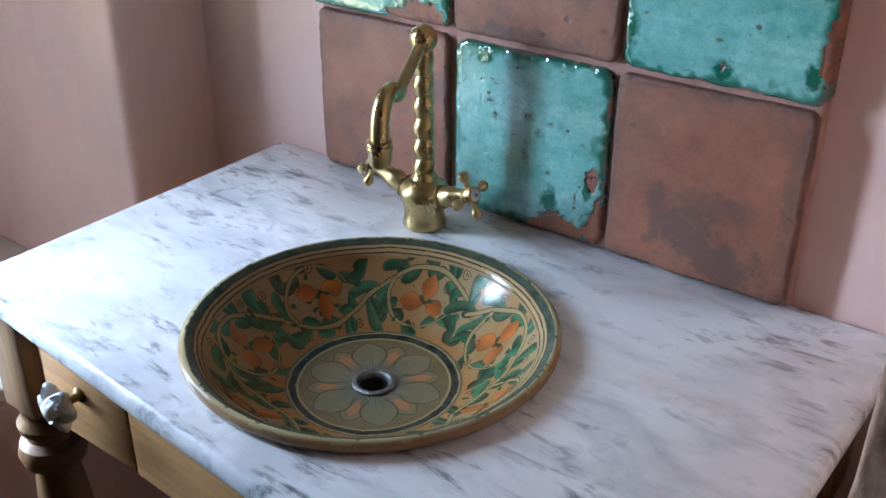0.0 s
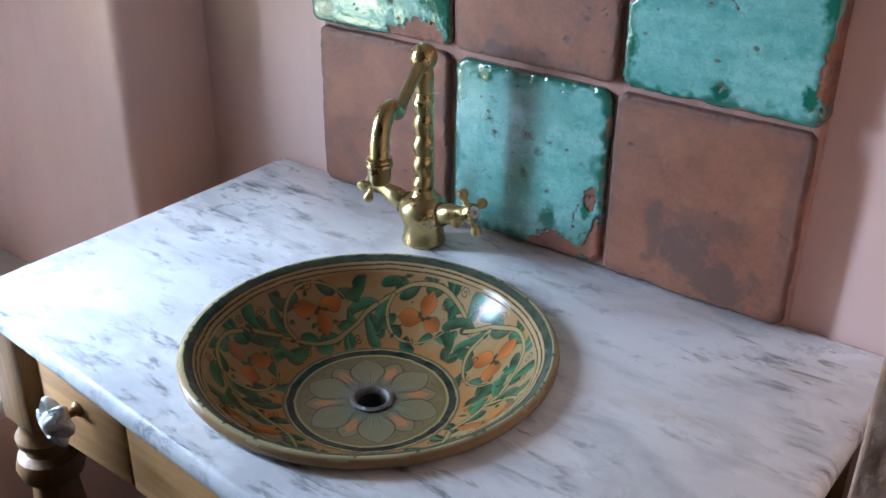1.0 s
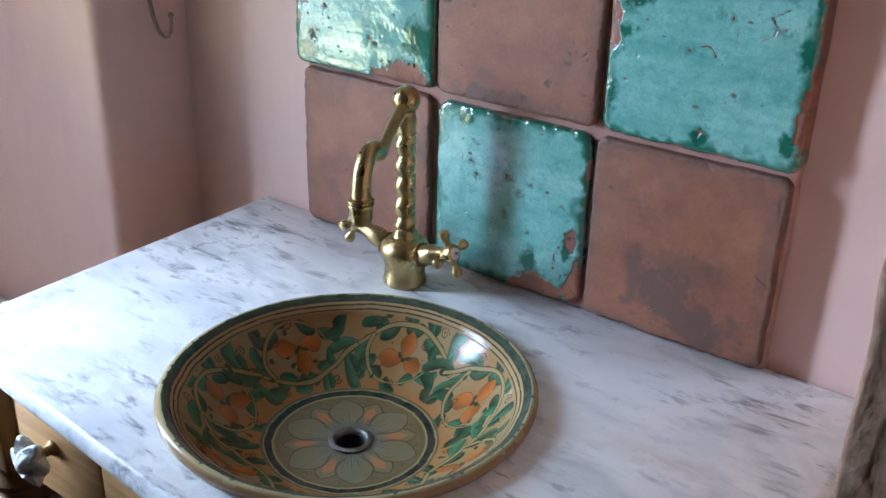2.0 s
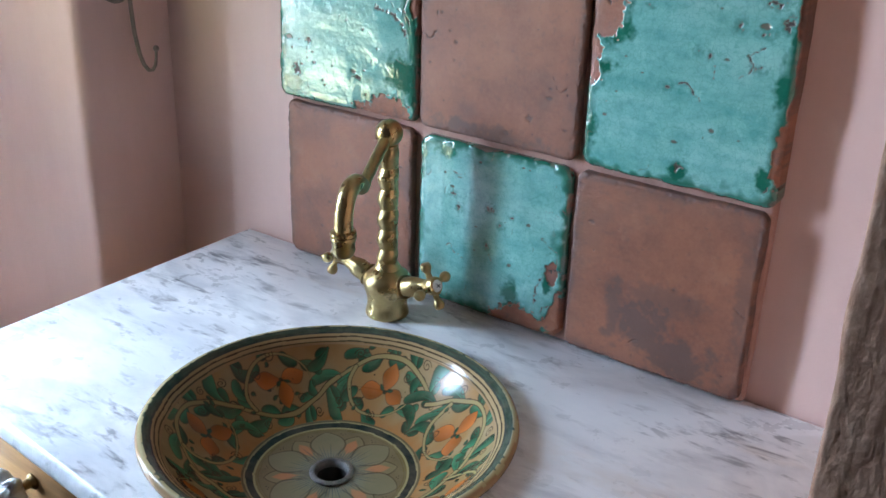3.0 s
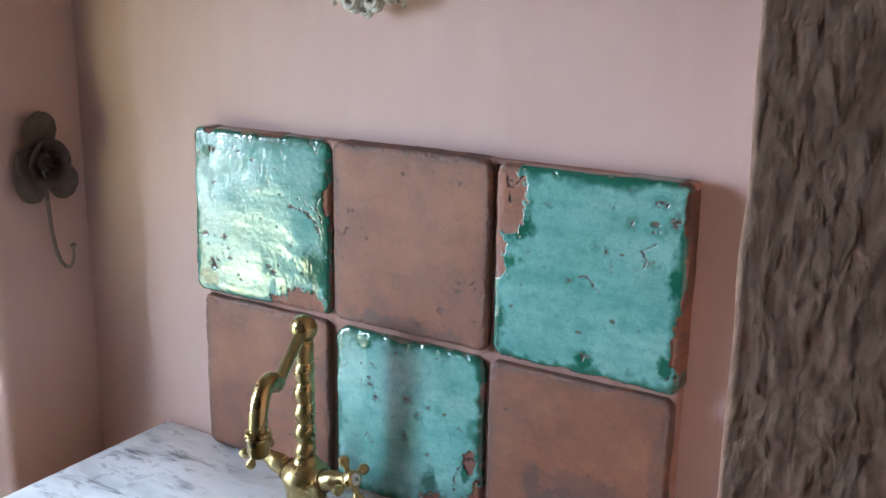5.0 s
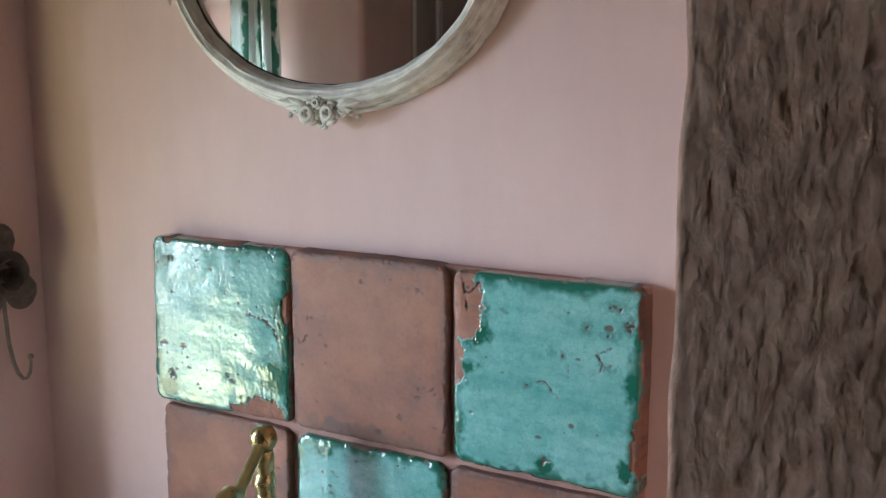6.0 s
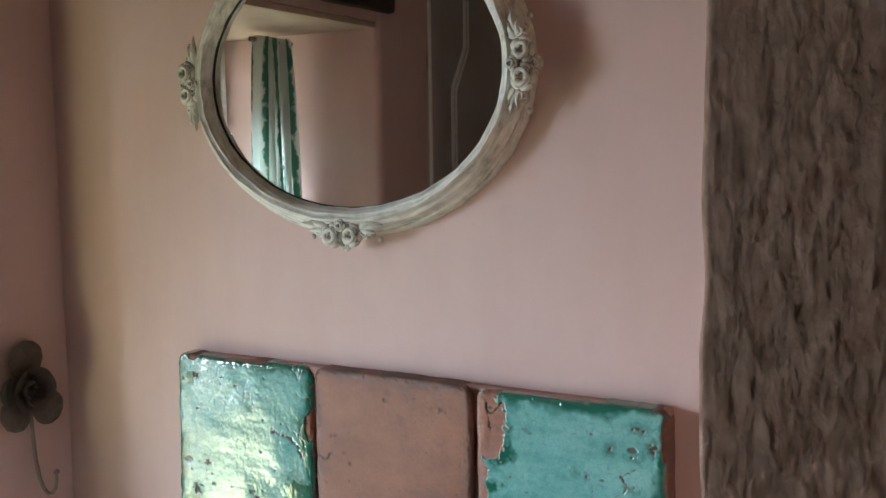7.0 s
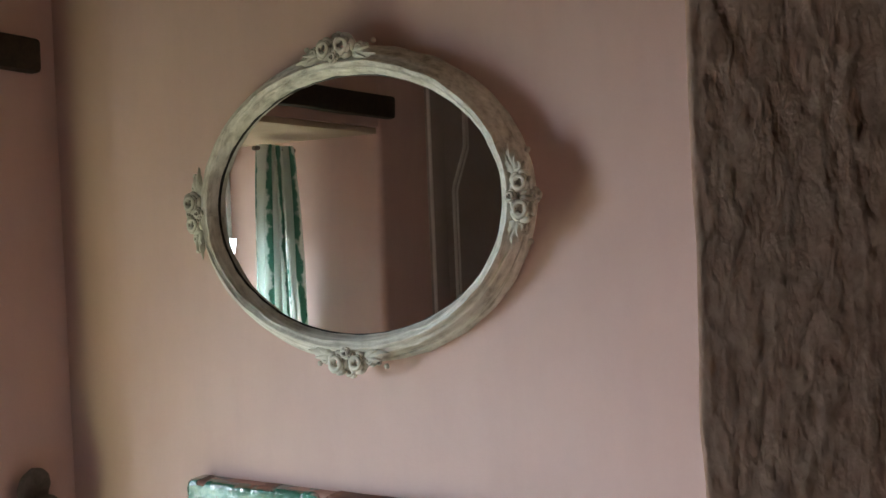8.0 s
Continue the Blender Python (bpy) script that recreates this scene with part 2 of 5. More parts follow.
def curtain_material():
    n = Nodes("striped_curtain_cloth")
    a = n.add("ShaderNodeAttribute", attribute_name="cloth")
    sep = n.add("ShaderNodeSeparateColor")
    n.link(a.outputs["Color"], sep.inputs[0])
    s = n.math("SINE", n.math("MULTIPLY", sep.outputs[0], 50.0))
    weave = n.noise(420, 2, 0.5)
    leaf = n.noise(30, 3, 0.6)
    col = n.mix(n.grey(n.math("ADD", s, n.grey(leaf, 0.3, 0.7, -0.5, 0.5)), 0.35, 0.7), (0.78, 0.78, 0.74), (0.07, 0.21, 0.15))
    n.finish(col, 0.8, n.bump(weave, 0.2, 0.0006))
    t = n.add("ShaderNodeBsdfTranslucent")
    n.link(col, t.inputs[0])
    m = n.add("ShaderNodeMixShader", inputs={0: 0.6})
    n.link(n.bsdf.outputs[0], m.inputs[1])
    n.link(t.outputs[0], m.inputs[2])
    n.link(m.outputs[0], n.out.inputs["Surface"])
    return n.mat


M_CURTAIN = curtain_material()


def outdoors_material():
    """Sunlit foliage with bright hazy sky between."""
    n = Nodes("distance_outside")
    c = n.add("ShaderNodeTexCoord")
    sep = n.add("ShaderNodeSeparateXYZ")
    n.link(c.outputs["Object"], sep.inputs[0])
    leaf = n.noise(2.6, 6, 0.68)
    up = n.grey(n.math("ADD", sep.outputs[2], n.grey(leaf, 0.2, 0.8, -0.55, 0.55)), 1.15, 1.45)
    green = n.mix(n.grey(n.noise(7, 5, 0.7), 0.3, 0.7), (0.55, 0.54, 0.25), (0.97, 0.94, 0.62))
    col = n.mix(up, green, (0.70, 0.85, 1.0))
    e = n.add("ShaderNodeEmission")
    n.link(col, e.inputs[0])
    n.link(n.grey(up, 0, 1, OUT_LOW, OUT_HIGH), e.inputs[1])
    n.link(e.outputs[0], n.out.inputs["Surface"])
    return n.mat


OUT_LOW, OUT_HIGH = 6.5, 6.5
M_OUT = outdoors_material()


# ---- mesh helpers ----
def thing(name, at, label, category, group="", kind=""):
    """An Empty at the base of a thing that its parts hang under."""
    return tagged(_moved(new(name), at), label, category, group, kind)


def _moved(ob, at):
    ob.location = at
    return ob


def base_of(ob):
    spot = Vector(ob.location)
    while ob.parent:
        ob = ob.parent
        spot += Vector(ob.location)
    return spot


def finish_mesh(me, mat, smooth=40):
    me.materials.append(mat)
    if smooth:
        me.polygons.foreach_set("use_smooth", [True] * len(me.polygons))
        me.set_sharp_from_angle(angle=radians(smooth))
    return me


def part(name, bm, mat, parent=None, label="", smooth=40):
    """Links a bmesh, in world coordinates, as one mesh object under a thing or a part."""
    if parent is not None:
        bmesh.ops.translate(bm, verts=bm.verts, vec=-base_of(parent))
    bmesh.ops.recalc_face_normals(bm, faces=bm.faces)
    me = bpy.data.meshes.new(name)
    bm.to_mesh(me)
    bm.free()
    ob = new(name, finish_mesh(me, mat, smooth))
    ob.parent = parent
    return tagged(ob, label)


def grid_part(name, verts, rows, cols, mat, parent=None, label="", wrap=False, smooth=40, colours=None, attribute="paint", extra=()):
    """A dense sheet of rows x cols vertices (numpy, world coordinates) as one mesh."""
    v = np.asarray(verts, dtype=np.float64)
    if parent is not None:
        v = v - np.array(base_of(parent))
    idx = np.arange(rows * cols).reshape(rows, cols)
    a, b = idx[:-1], idx[1:]
    if wrap:
        quads = np.stack([a, np.roll(a, -1, 1), np.roll(b, -1, 1), b], -1).reshape(-1, 4)
    else:
        quads = np.stack([a[:, :-1], a[:, 1:], b[:, 1:], b[:, :-1]], -1).reshape(-1, 4)
    me = bpy.data.meshes.new(name)
    me.vertices.add(len(v))
    me.vertices.foreach_set("co", v.astype(np.float32).ravel())
    me.loops.add(quads.size)
    me.loops.foreach_set("vertex_index", quads.astype(np.int32).ravel())
    me.polygons.add(len(quads))
    me.polygons.foreach_set("loop_start", np.arange(0, quads.size, 4, dtype=np.int32))
    me.update(calc_edges=True)
    if colours is not None:
        layer = me.attributes.new(attribute, "FLOAT_COLOR", "POINT")
        rgba = np.ones((len(v), 4), dtype=np.float32)
        rgba[:, :3] = colours
        layer.data.foreach_set("color", rgba.ravel())
    ob = new(name, finish_mesh(me, mat, smooth))
    ob.parent = parent
    return tagged(ob, label)


def box(bm, lo, hi, bevel=0.0, segments=2):
    m = Matrix.LocRotScale([(a + b) / 2 for a, b in zip(lo, hi)], None, [b - a for a, b in zip(lo, hi)])
    made = bmesh.ops.create_cube(bm, size=1.0, matrix=m)
    if bevel:
        edges = {e for v in made["verts"] for e in v.link_edges}
        bmesh.ops.bevel(bm, geom=list(edges), offset=bevel, segments=segments, profile=0.5, affect="EDGES")
    return bm


def prism(bm, outline, z0, z1):
    """A plan outline raised from z0 to z1."""
    low = [bm.verts.new((x, y, z0)) for x, y in outline]
    high = [bm.verts.new((x, y, z1)) for x, y in outline]
    bm.faces.new(low)
    bm.faces.new(high)
    for i in range(len(outline)):
        j = (i + 1) % len(outline)
        bm.faces.new((low[i], low[j], high[j], high[i]))
    return bm


def arc(cx, cy, r, a0, a1, n=6):
    return [(cx + r * math.cos(radians(a0 + (a1 - a0) * i / n)), cy + r * math.sin(radians(a0 + (a1 - a0) * i / n))) for i in range(n + 1)]


def lathe(bm, profile, m=None, n=32):
    """Turns (radius, height) pairs about the z axis of m."""
    m = m or Matrix()
    rings = []
    for r, z in profile:
        if r < 1e-6:
            rings.append([bm.verts.new(m @ Vector((0, 0, z)))])
        else:
            rings.append([bm.verts.new(m @ Vector((r * math.cos(2 * math.pi * i / n), r * math.sin(2 * math.pi * i / n), z))) for i in range(n)])
    for a, b in zip(rings, rings[1:]):
        for i in range(n):
            j = (i + 1) % n
            ring = [a[i % len(a)], a[j % len(a)], b[j % len(b)], b[i % len(b)]]
            face = list(dict.fromkeys(ring))
            if len(face) > 2:
                bm.faces.new(face)
    return bm


def tube(bm, points, radii, n=14, closed=False):
    """A round tube along points; radii one number or one a point."""
    pts = [Vector(p) for p in points]
    if isinstance(radii, (int, float)):
        radii = [radii] * len(pts)
    side = None
    rings = []
    for i, p in enumerate(pts):
        if closed:
            t = pts[(i + 1) % len(pts)] - pts[i - 1]
        else:
            t = pts[min(i + 1, len(pts) - 1)] - pts[max(i - 1, 0)]
        t.normalize()
        if side is None:
            side = t.orthogonal().normalized()
        side = (side - t * side.dot(t)).normalized()
        up = t.cross(side)
        rings.append([bm.verts.new(p + radii[i] * (math.cos(2 * math.pi * k / n) * side + math.sin(2 * math.pi * k / n) * up)) for k in range(n)])
    pairs = list(zip(rings, rings[1:])) + ([(rings[-1], rings[0])] if closed else [])
    for a, b in pairs:
        for k in range(n):
            j = (k + 1) % n
            bm.faces.new((a[k], a[j], b[j], b[k]))
    if not closed:
        bm.faces.new(rings[0])
        bm.faces.new(rings[-1])
    return bm


def ball(bm, at, r, scale=(1, 1, 1), turn=None, u=20, v=14):
    m = Matrix.Translation(at) @ (turn or Matrix()) @ Matrix.Diagonal((*scale, 1))
    bmesh.ops.create_uvsphere(bm, u_segments=u, v_segments=v, radius=r, matrix=m)
    return bm


def aim(at, way):
    """A pose at a place, its z axis along way."""
    return Matrix.Translation(at) @ Vector(way).to_track_quat("Z", "Y").to_matrix().to_4x4()


def vnoise(x, y, seed):
    """Smooth value noise, -1 to 1."""
    xi, yi = np.floor(x).astype(np.int64), np.floor(y).astype(np.int64)
    fx, fy = x - xi, y - yi
    fx, fy = fx * fx * (3 - 2 * fx), fy * fy * (3 - 2 * fy)

    def h(a, b):
        k = (a * 374761393 + b * 668265263 + seed * 974711) & 0x7FFFFFFF
        k = ((k ^ (k >> 13)) * 1274126177) & 0x7FFFFFFF
        return ((k ^ (k >> 16)) & 0xFFFF) / 32767.5 - 1

    return (h(xi, yi) * (1 - fx) + h(xi + 1, yi) * fx) * (1 - fy) + (h(xi, yi + 1) * (1 - fx) + h(xi + 1, yi + 1) * fx) * fy


def fbm(x, y, seed, octaves=4):
    total, amp, norm = 0, 1.0, 0
    for o in range(octaves):
        total = total + amp * vnoise(x * 2 ** o, y * 2 ** o, seed + o * 17)
        norm += amp
        amp *= 0.55
    return total / norm


# ---- the room ----
def structure(name, bm, mat, label, category, smooth=30):
    return tagged(part(name, bm, mat, None, "", smooth), label, category, kind="structure")


structure("floor", box(bmesh.new(), (-0.7, -2.15, -0.12), (3.0, 0.2, 0.0)), M_FLOOR, "red clay floor in deep shade", "floor")
# ceiling is out of view, kept pale as a bounce for the window light
structure("ceiling", box(bmesh.new(), (-0.7, -2.15, CEIL_Z), (3.0, 0.2, CEIL_Z + 0.12)), M_CEIL, "unseen plaster ceiling over the washroom, pale to bounce light", "ceiling")
structure("wall_north", box(bmesh.new(), (-0.7, WALL_Y, 0), (3.0, WALL_Y + 0.25, CEIL_Z)), M_PINK,
          "pink limewashed wall behind tiles and mirror", "wall")
# unseen closing wall, pale to throw fill light onto the pier
structure("wall_south", box(bmesh.new(), (-0.55, -2.15, 0), (3.0, -1.96, CEIL_Z)), M_CEIL, "plain unseen plastered wall, pale to bounce fill light", "wall")
# unseen closing wall, set far off so that it bounces little light back
structure("wall_east", box(bmesh.new(), (2.82, -1.96, 0), (3.0, WALL_Y, CEIL_Z)), M_PINK, "plain pink limewashed wall", "wall")

# window wall, with softly rounded jambs
bm = bmesh.new()
r = 0.014
prism(bm, [(WEST, WALL_Y + 0.02)] + arc(WEST - r, JAMB_NEAR + r, r, 0, -90) + [(GLASS_X - 0.06, JAMB_NEAR), (GLASS_X - 0.06, WALL_Y + 0.02)], 0, CEIL_Z)
prism(bm, [(GLASS_X - 0.06, JAMB_FAR)] + arc(WEST - r, JAMB_FAR - r, r, 90, 0) + [(WEST, -0.945), (GLASS_X - 0.06, -0.945)], 0, CEIL_Z)
box(bm, (GLASS_X - 0.06, -1.96, 0), (WEST - 0.05, -0.945, CEIL_Z))
box(bm, (GLASS_X - 0.06, -1.96, 2.06), (WEST, -0.945, CEIL_Z))
box(bm, (GLASS_X - 0.06, -1.96, 0), (WEST, -1.86, 2.06))
box(bm, (GLASS_X - 0.06, JAMB_FAR, 0), (WEST, JAMB_NEAR, SILL_Z), 0.008)
box(bm, (GLASS_X - 0.06, JAMB_FAR, 1.7145), (WEST, JAMB_NEAR, CEIL_Z))
# added unseen infill beside the glazing, narrows the light from the window
box(bm, (GLASS_X - 0.05, STILE_Y, SILL_Z), (GLASS_X, JAMB_NEAR, 1.7145))
structure("wall_west", bm, M_PINK, "pink limewashed wall with a deep window recess", "wall")


def rough_face(name, x0, x1, y0, y1, z0, z1):
    """A pier with a wavy rounded corner and a thrown, lumpy render on it."""
    nu = 300
    zs = np.concatenate([np.linspace(z0, 0.74, 40), np.linspace(0.75, 1.95, 1000), np.linspace(1.96, z1, 30)])
    nv = len(zs)
    run = []
    rad = 0.0035
    run += [(x0, y1, 0.0), (x0, y0 + rad + 0.02, 0.0)]
    for k in range(9):
        a = radians(180 + 90 * k / 8)
        run.append((x0 + rad + rad * math.cos(a), y0 + rad + rad * math.sin(a), k / 8))
    for k in range(1, nu):
        f = k / nu
        run.append((x0 + rad + (x1 - x0 - rad) * (0.42 * f + 0.58 * f ** 3), y0, 1.0))
    run += [(x1, y0, 0.0), (x1, y1, 0.0)]
    run = np.array(run)
    s = np.concatenate([[0], np.cumsum(np.hypot(np.diff(run[:, 0]), np.diff(run[:, 1])))])
    S, Z = np.meshgrid(s, zs)
    W = np.broadcast_to(run[:, 2], S.shape)
    X = np.broadcast_to(run[:, 0], S.shape) + 0.0012 * vnoise(Z * 6, Z * 0 + 3, 5) + 0.0012 * vnoise(Z * 34, Z * 0, 6) * (1 - W * 0.4)
    lump = fbm(S * 165 + 0.5 * vnoise(S * 60, Z * 60, 21), Z * 96 + 0.5 * vnoise(S * 60, Z * 60, 22), 11, 2)
    knob = np.clip(vnoise(S * 105, Z * 70, 14), 0, 1) ** 1.3
    turned = math.tan(radians(7)) * np.maximum(np.broadcast_to(run[:, 0], S.shape) - x0 - rad, 0) * W
    Y = np.broadcast_to(run[:, 1], S.shape) - turned - W * (0.00026 * lump + 0.00031 * knob + 0.0001 * vnoise(S * 26, Z * 9, 4))
    return grid_part(name, np.stack([X, Y, Z], -1).reshape(-1, 3), nv, len(run), M_RENDER, None, "", smooth=0)


pier = rough_face("wall_pier", 0.770, 1.421, -0.50, WALL_Y, 0.0, CEIL_Z)
tagged(pier, "wall pier in rough brown render with a worn edge", "wall", kind="structure")
for poly in pier.data.polygons:
    poly.use_smooth = True

# lintel and its soffit
lintel = thing("window_lintel", (WEST, -0.45, 1.72), "dark old oak beam over the window recess", "beam")
bm = box(bmesh.new(), (WEST - 0.03, -0.800, 1.733), (WEST + 0.016, -0.005, 1.778), 0.006, 2)
bmesh.ops.subdivide_edges(bm, edges=[e for e in bm.edges if e.calc_length() > 0.3], cuts=40)
for v in bm.verts:
    v.co.z += 0.004 * noise.noise((v.co.y * 7, v.co.z * 3, 1.0))
    v.co.x += 0.003 * noise.noise((v.co.y * 9, v.co.z * 20, 4.0))
part("beam", bm, M_BEAM, lintel)
part("soffit_board", box(bmesh.new(), (GLASS_X - 0.05, JAMB_FAR + 0.001, 1.7020), (WEST - 0.004, JAMB_NEAR - 0.001, 1.7140), 0.002), M_SOFFIT, lintel, "tan painted soffit board")

# the window itself
window = thing("window_1", (GLASS_X, (STILE_Y + JAMB_FAR) / 2, SILL_Z), "white painted wooden casement window in the deep recess", "window", kind="structure")


def bars(name, y0, y1, z0, z1, w, parent, d=0.045):
    bm = bmesh.new()
    for lo, hi in (((y0, z0), (y0 + w, z1)), ((y1 - w, z0), (y1, z1)), ((y0 + w, z0), (y1 - w, z0 + w)), ((y0 + w, z1 - w), (y1 - w, z1))):
        box(bm, (GLASS_X - d, lo[0], lo[1]), (GLASS_X, hi[0], hi[1]), 0.003)
    return part(name, bm, M_WHITE, parent)


bars("window_frame", JAMB_FAR + 0.001, STILE_Y - 0.001, SILL_Z + 0.022, 1.700, 0.016, window, 0.05)
for y0, y1 in ((JAMB_FAR + 0.018, STILE_Y - 0.018),):
    sash = bars("sash", y0, y1, SILL_Z + 0.040, 1.683, 0.014, window, 0.036)
    pane = part("pane", box(bmesh.new(), (GLASS_X - 0.022, y0 + 0.012, SILL_Z + 0.052), (GLASS_X - 0.018, y1 - 0.012, 1.671)), M_PANE, sash)
    pane.visible_shadow = False
part("window_sill", box(bmesh.new(), (GLASS_X + 0.001, JAMB_FAR + 0.001, SILL_Z + 0.001), (WEST - 0.006, JAMB_NEAR - 0.001, SILL_Z + 0.02), 0.004), M_WHITE, window)

# curtain on its rod
curtain_set = thing("curtain", (-0.44, -0.73, SILL_Z), "green and cream striped curtain gathered beside the window", "curtain")
rows, cols = 90, 130
U, V = np.meshgrid(np.linspace(0, 1, cols), np.linspace(0, 1, rows))
top, low = 1.690, SILL_Z + 0.035
pinch = 0.55 + 0.45 * np.clip((1 - V) * 2.2, 0, 1) ** 0.6
fold = np.sin(U * 2 * np.pi * 5.5 + 0.6 * np.sin(V * 5)) * (0.010 + 0.012 * (1 - V)) + 0.004 * np.sin(U * 61 + V * 4)
X = -0.435 + fold
Y = -0.676 + (U - 0.5) * 0.160 * pinch + 0.012 * np.sin(U * 2 * np.pi * 5.5 + 1.2)
Z = low + (top - low) * V
cloth = np.stack([U, V, V * 0], -1).reshape(-1, 3)
grid_part("cloth", np.stack([X, Y, Z], -1).reshape(-1, 3), rows, cols, M_CURTAIN, curtain_set, smooth=0, colours=cloth, attribute="cloth")
part("rod", tube(bmesh.new(), [(-0.435, -0.738, 1.682), (-0.435, -0.614, 1.682)], 0.005, 12), M_IRON, curtain_set, "thin dark curtain rod")

# distance outside
out = grid_part("backdrop", [(-1.6, y, z) for z in (-0.4, 3.4) for y in (1.4, -2.6)], 2, 2, M_OUT, None, smooth=0)
tagged(out, "bright hazy sky over sunlit green foliage outside", "backdrop", kind="structure")
yard = grid_part("ground", [(x, y, -0.13) for y in (-400, 400) for x in (-400, 400)], 2, 2, mottled("grass_outside", (0.05, 0.09, 0.02), (0.10, 0.13, 0.04), 3, 0.9, 0.3), None, smooth=0)
tagged(yard, "grassy ground outside the house", "ground", kind="structure")

# grey panelled door beyond the recess
door = thing("door_1", (WEST, -1.40, 0), "closed warm grey panelled door beside the window recess", "door", kind="structure")
bm = bmesh.new()
box(bm, (WEST - 0.045, -0.995, 0.001), (WEST + 0.012, -0.935, 2.075), 0.004)
box(bm, (WEST - 0.045, -1.875, 0.001), (WEST + 0.012, -1.825, 2.075), 0.004)
box(bm, (WEST - 0.045, -1.825, 2.02), (WEST + 0.012, -0.995, 2.075), 0.004)
part("door_frame", bm, M_DOOR, door)
# pale bead stands for the light line on the frame's edge
part("bead", tube(bmesh.new(), [(WEST + 0.010, -0.935, 0.01), (WEST + 0.010, -0.935, 2.07)], 0.004, 8), M_DOOR_LIT, door, "bead along the frame, pale for its lit edge")
leaf = part("door_leaf", box(bmesh.new(), (WEST - 0.040, -1.822, 0.008), (WEST - 0.004, -0.998, 2.017), 0.003), M_DOOR, door)
outline = [(-1.050, 0.95), (-1.050, 1.592), (-1.053, 1.602), (-1.105, 1.688), (-1.108, 1.698), (-1.108, 1.93), (-1.717, 1.93), (-1.717, 1.698), (-1.720, 1.688), (-1.772, 1.602), (-1.775, 1.592), (-1.775, 0.95)]
part("upper_moulding", tube(bmesh.new(), [(WEST - 0.003, y, z) for y, z in outline], 0.0050, 8, closed=True), M_DOOR_LIT, leaf, "shaped panel moulding, pale for its highlight")
inner = [(y + (-0.016 if y > -1.4 else 0.016), z + (-0.014 if z > 1.9 else 0.014 if z < 1.0 else -0.003)) for y, z in outline]
part("inner_moulding", tube(bmesh.new(), [(WEST - 0.003, y, z) for y, z in inner], 0.0032, 8, closed=True), M_DOOR_LIT, leaf)
outline = [(-1.050, 0.15), (-1.050, 0.8), (-1.775, 0.8), (-1.775, 0.15)]
part("lower_moulding", tube(bmesh.new(), [(WEST - 0.003, y, z) for y, z in outline], 0.0075, 8, closed=True), M_DOOR_LIT, leaf)


# ---- washstand ----
SLAB = [(-0.099, WALL_Y - 0.001), (-0.096, -0.440), (0.702, -0.506), (0.710, WALL_Y - 0.001)]   # plan of the marble


def inset(poly, d):
    """A convex plan polygon (counter-clockwise) moved inwards by d."""
    lines = []
    for i, a in enumerate(poly):
        b = poly[(i + 1) % len(poly)]
        t = Vector((b[0] - a[0], b[1] - a[1])).normalized()
        lines.append((Vector(a) + Vector((-t.y, t.x)) * d, t))
    out = []
    for i in range(len(poly)):
        (p, t), (q, u) = lines[i - 1], lines[i]
        k = ((q - p).x * u.y - (q - p).y * u.x) / (t.x * u.y - t.y * u.x)
        out.append(tuple(p + t * k))
    return out


def ray_to(poly, c, a):
    best = 9.0
    w = Vector((math.cos(a), math.sin(a)))
    for i, p in enumerate(poly):
        q = poly[(i + 1) % len(poly)]
        e = Vector(q) - Vector(p)
        det = w.x * -e.y + e.x * w.y
        if abs(det) < 1e-9:
            continue
        d = Vector(p) - c
        s = (d.x * -e.y + e.x * d.y) / det
        f = (w.x * d.y - w.y * d.x) / det
        if s > 0 and -1e-6 <= f <= 1 + 1e-6:
            best = min(best, s)
    return c + w * best


def slab_mesh():
    bm = bmesh.new()
    c = Vector(BOWL.xy)
    turns = [2 * math.pi * i / 160 for i in range(160)]
    turns += [math.atan2(y - c.y, x - c.x) % (2 * math.pi) for x, y in SLAB]
    turns = sorted(turns)
    levels = [("hole", 0.158, TOP_Z - 0.024), ("hole", 0.158, TOP_Z)]
    for k in range(7):
        a = radians(90 - 180 * k / 6)
        levels.append(("edge", 0.008 - 0.008 * math.cos(a), TOP_Z - 0.012 + 0.012 * math.sin(a)))
    rings = []
    for kind, d, z in levels:
        ring = []
        poly = inset(SLAB, d) if kind == "edge" else None
        for a in turns:
            p = ray_to(poly, c, a) if poly else c + d * Vector((math.cos(a), math.sin(a)))
            ring.append(bm.verts.new((p.x, p.y, z)))
        rings.append(ring)
    for a, b in zip(rings, rings[1:] + rings[:1]):
        for i in range(len(turns)):
            j = (i + 1) % len(turns)
            bm.faces.new((a[i], a[j], b[j], b[i]))
    return bm


slab = part("marble_top", slab_mesh(), M_MARBLE, None, smooth=35)
tagged(slab, "white marble slab with grey veins and rounded edge, on the washstand", "countertop")

stand = thing("washstand", (0.30, -0.22, 0), "waxed pine washstand with turned legs and a small drawer", "washstand")
UNDER = TOP_Z - 0.025
FRONT_L = (-0.052, -0.405)
leg_profile = [(0.0, 0.0), (0.016, 0.0), (0.019, 0.02), (0.015, 0.05), (0.014, 0.09), (0.020, 0.12), (0.017, 0.14), (0.022, 0.20), (0.030, 0.34), (0.033, 0.44),
               (0.030, 0.52), (0.025, 0.570), (0.024, 0.580), (0.034, 0.588), (0.0375, 0.601), (0.034, 0.614), (0.025, 0.620), (0.024, 0.627), (0.031, 0.633), (0.032, 0.641),
               (0.026, 0.650), (0.025, 0.656), (0.028, 0.666), (0.0, 0.666)]


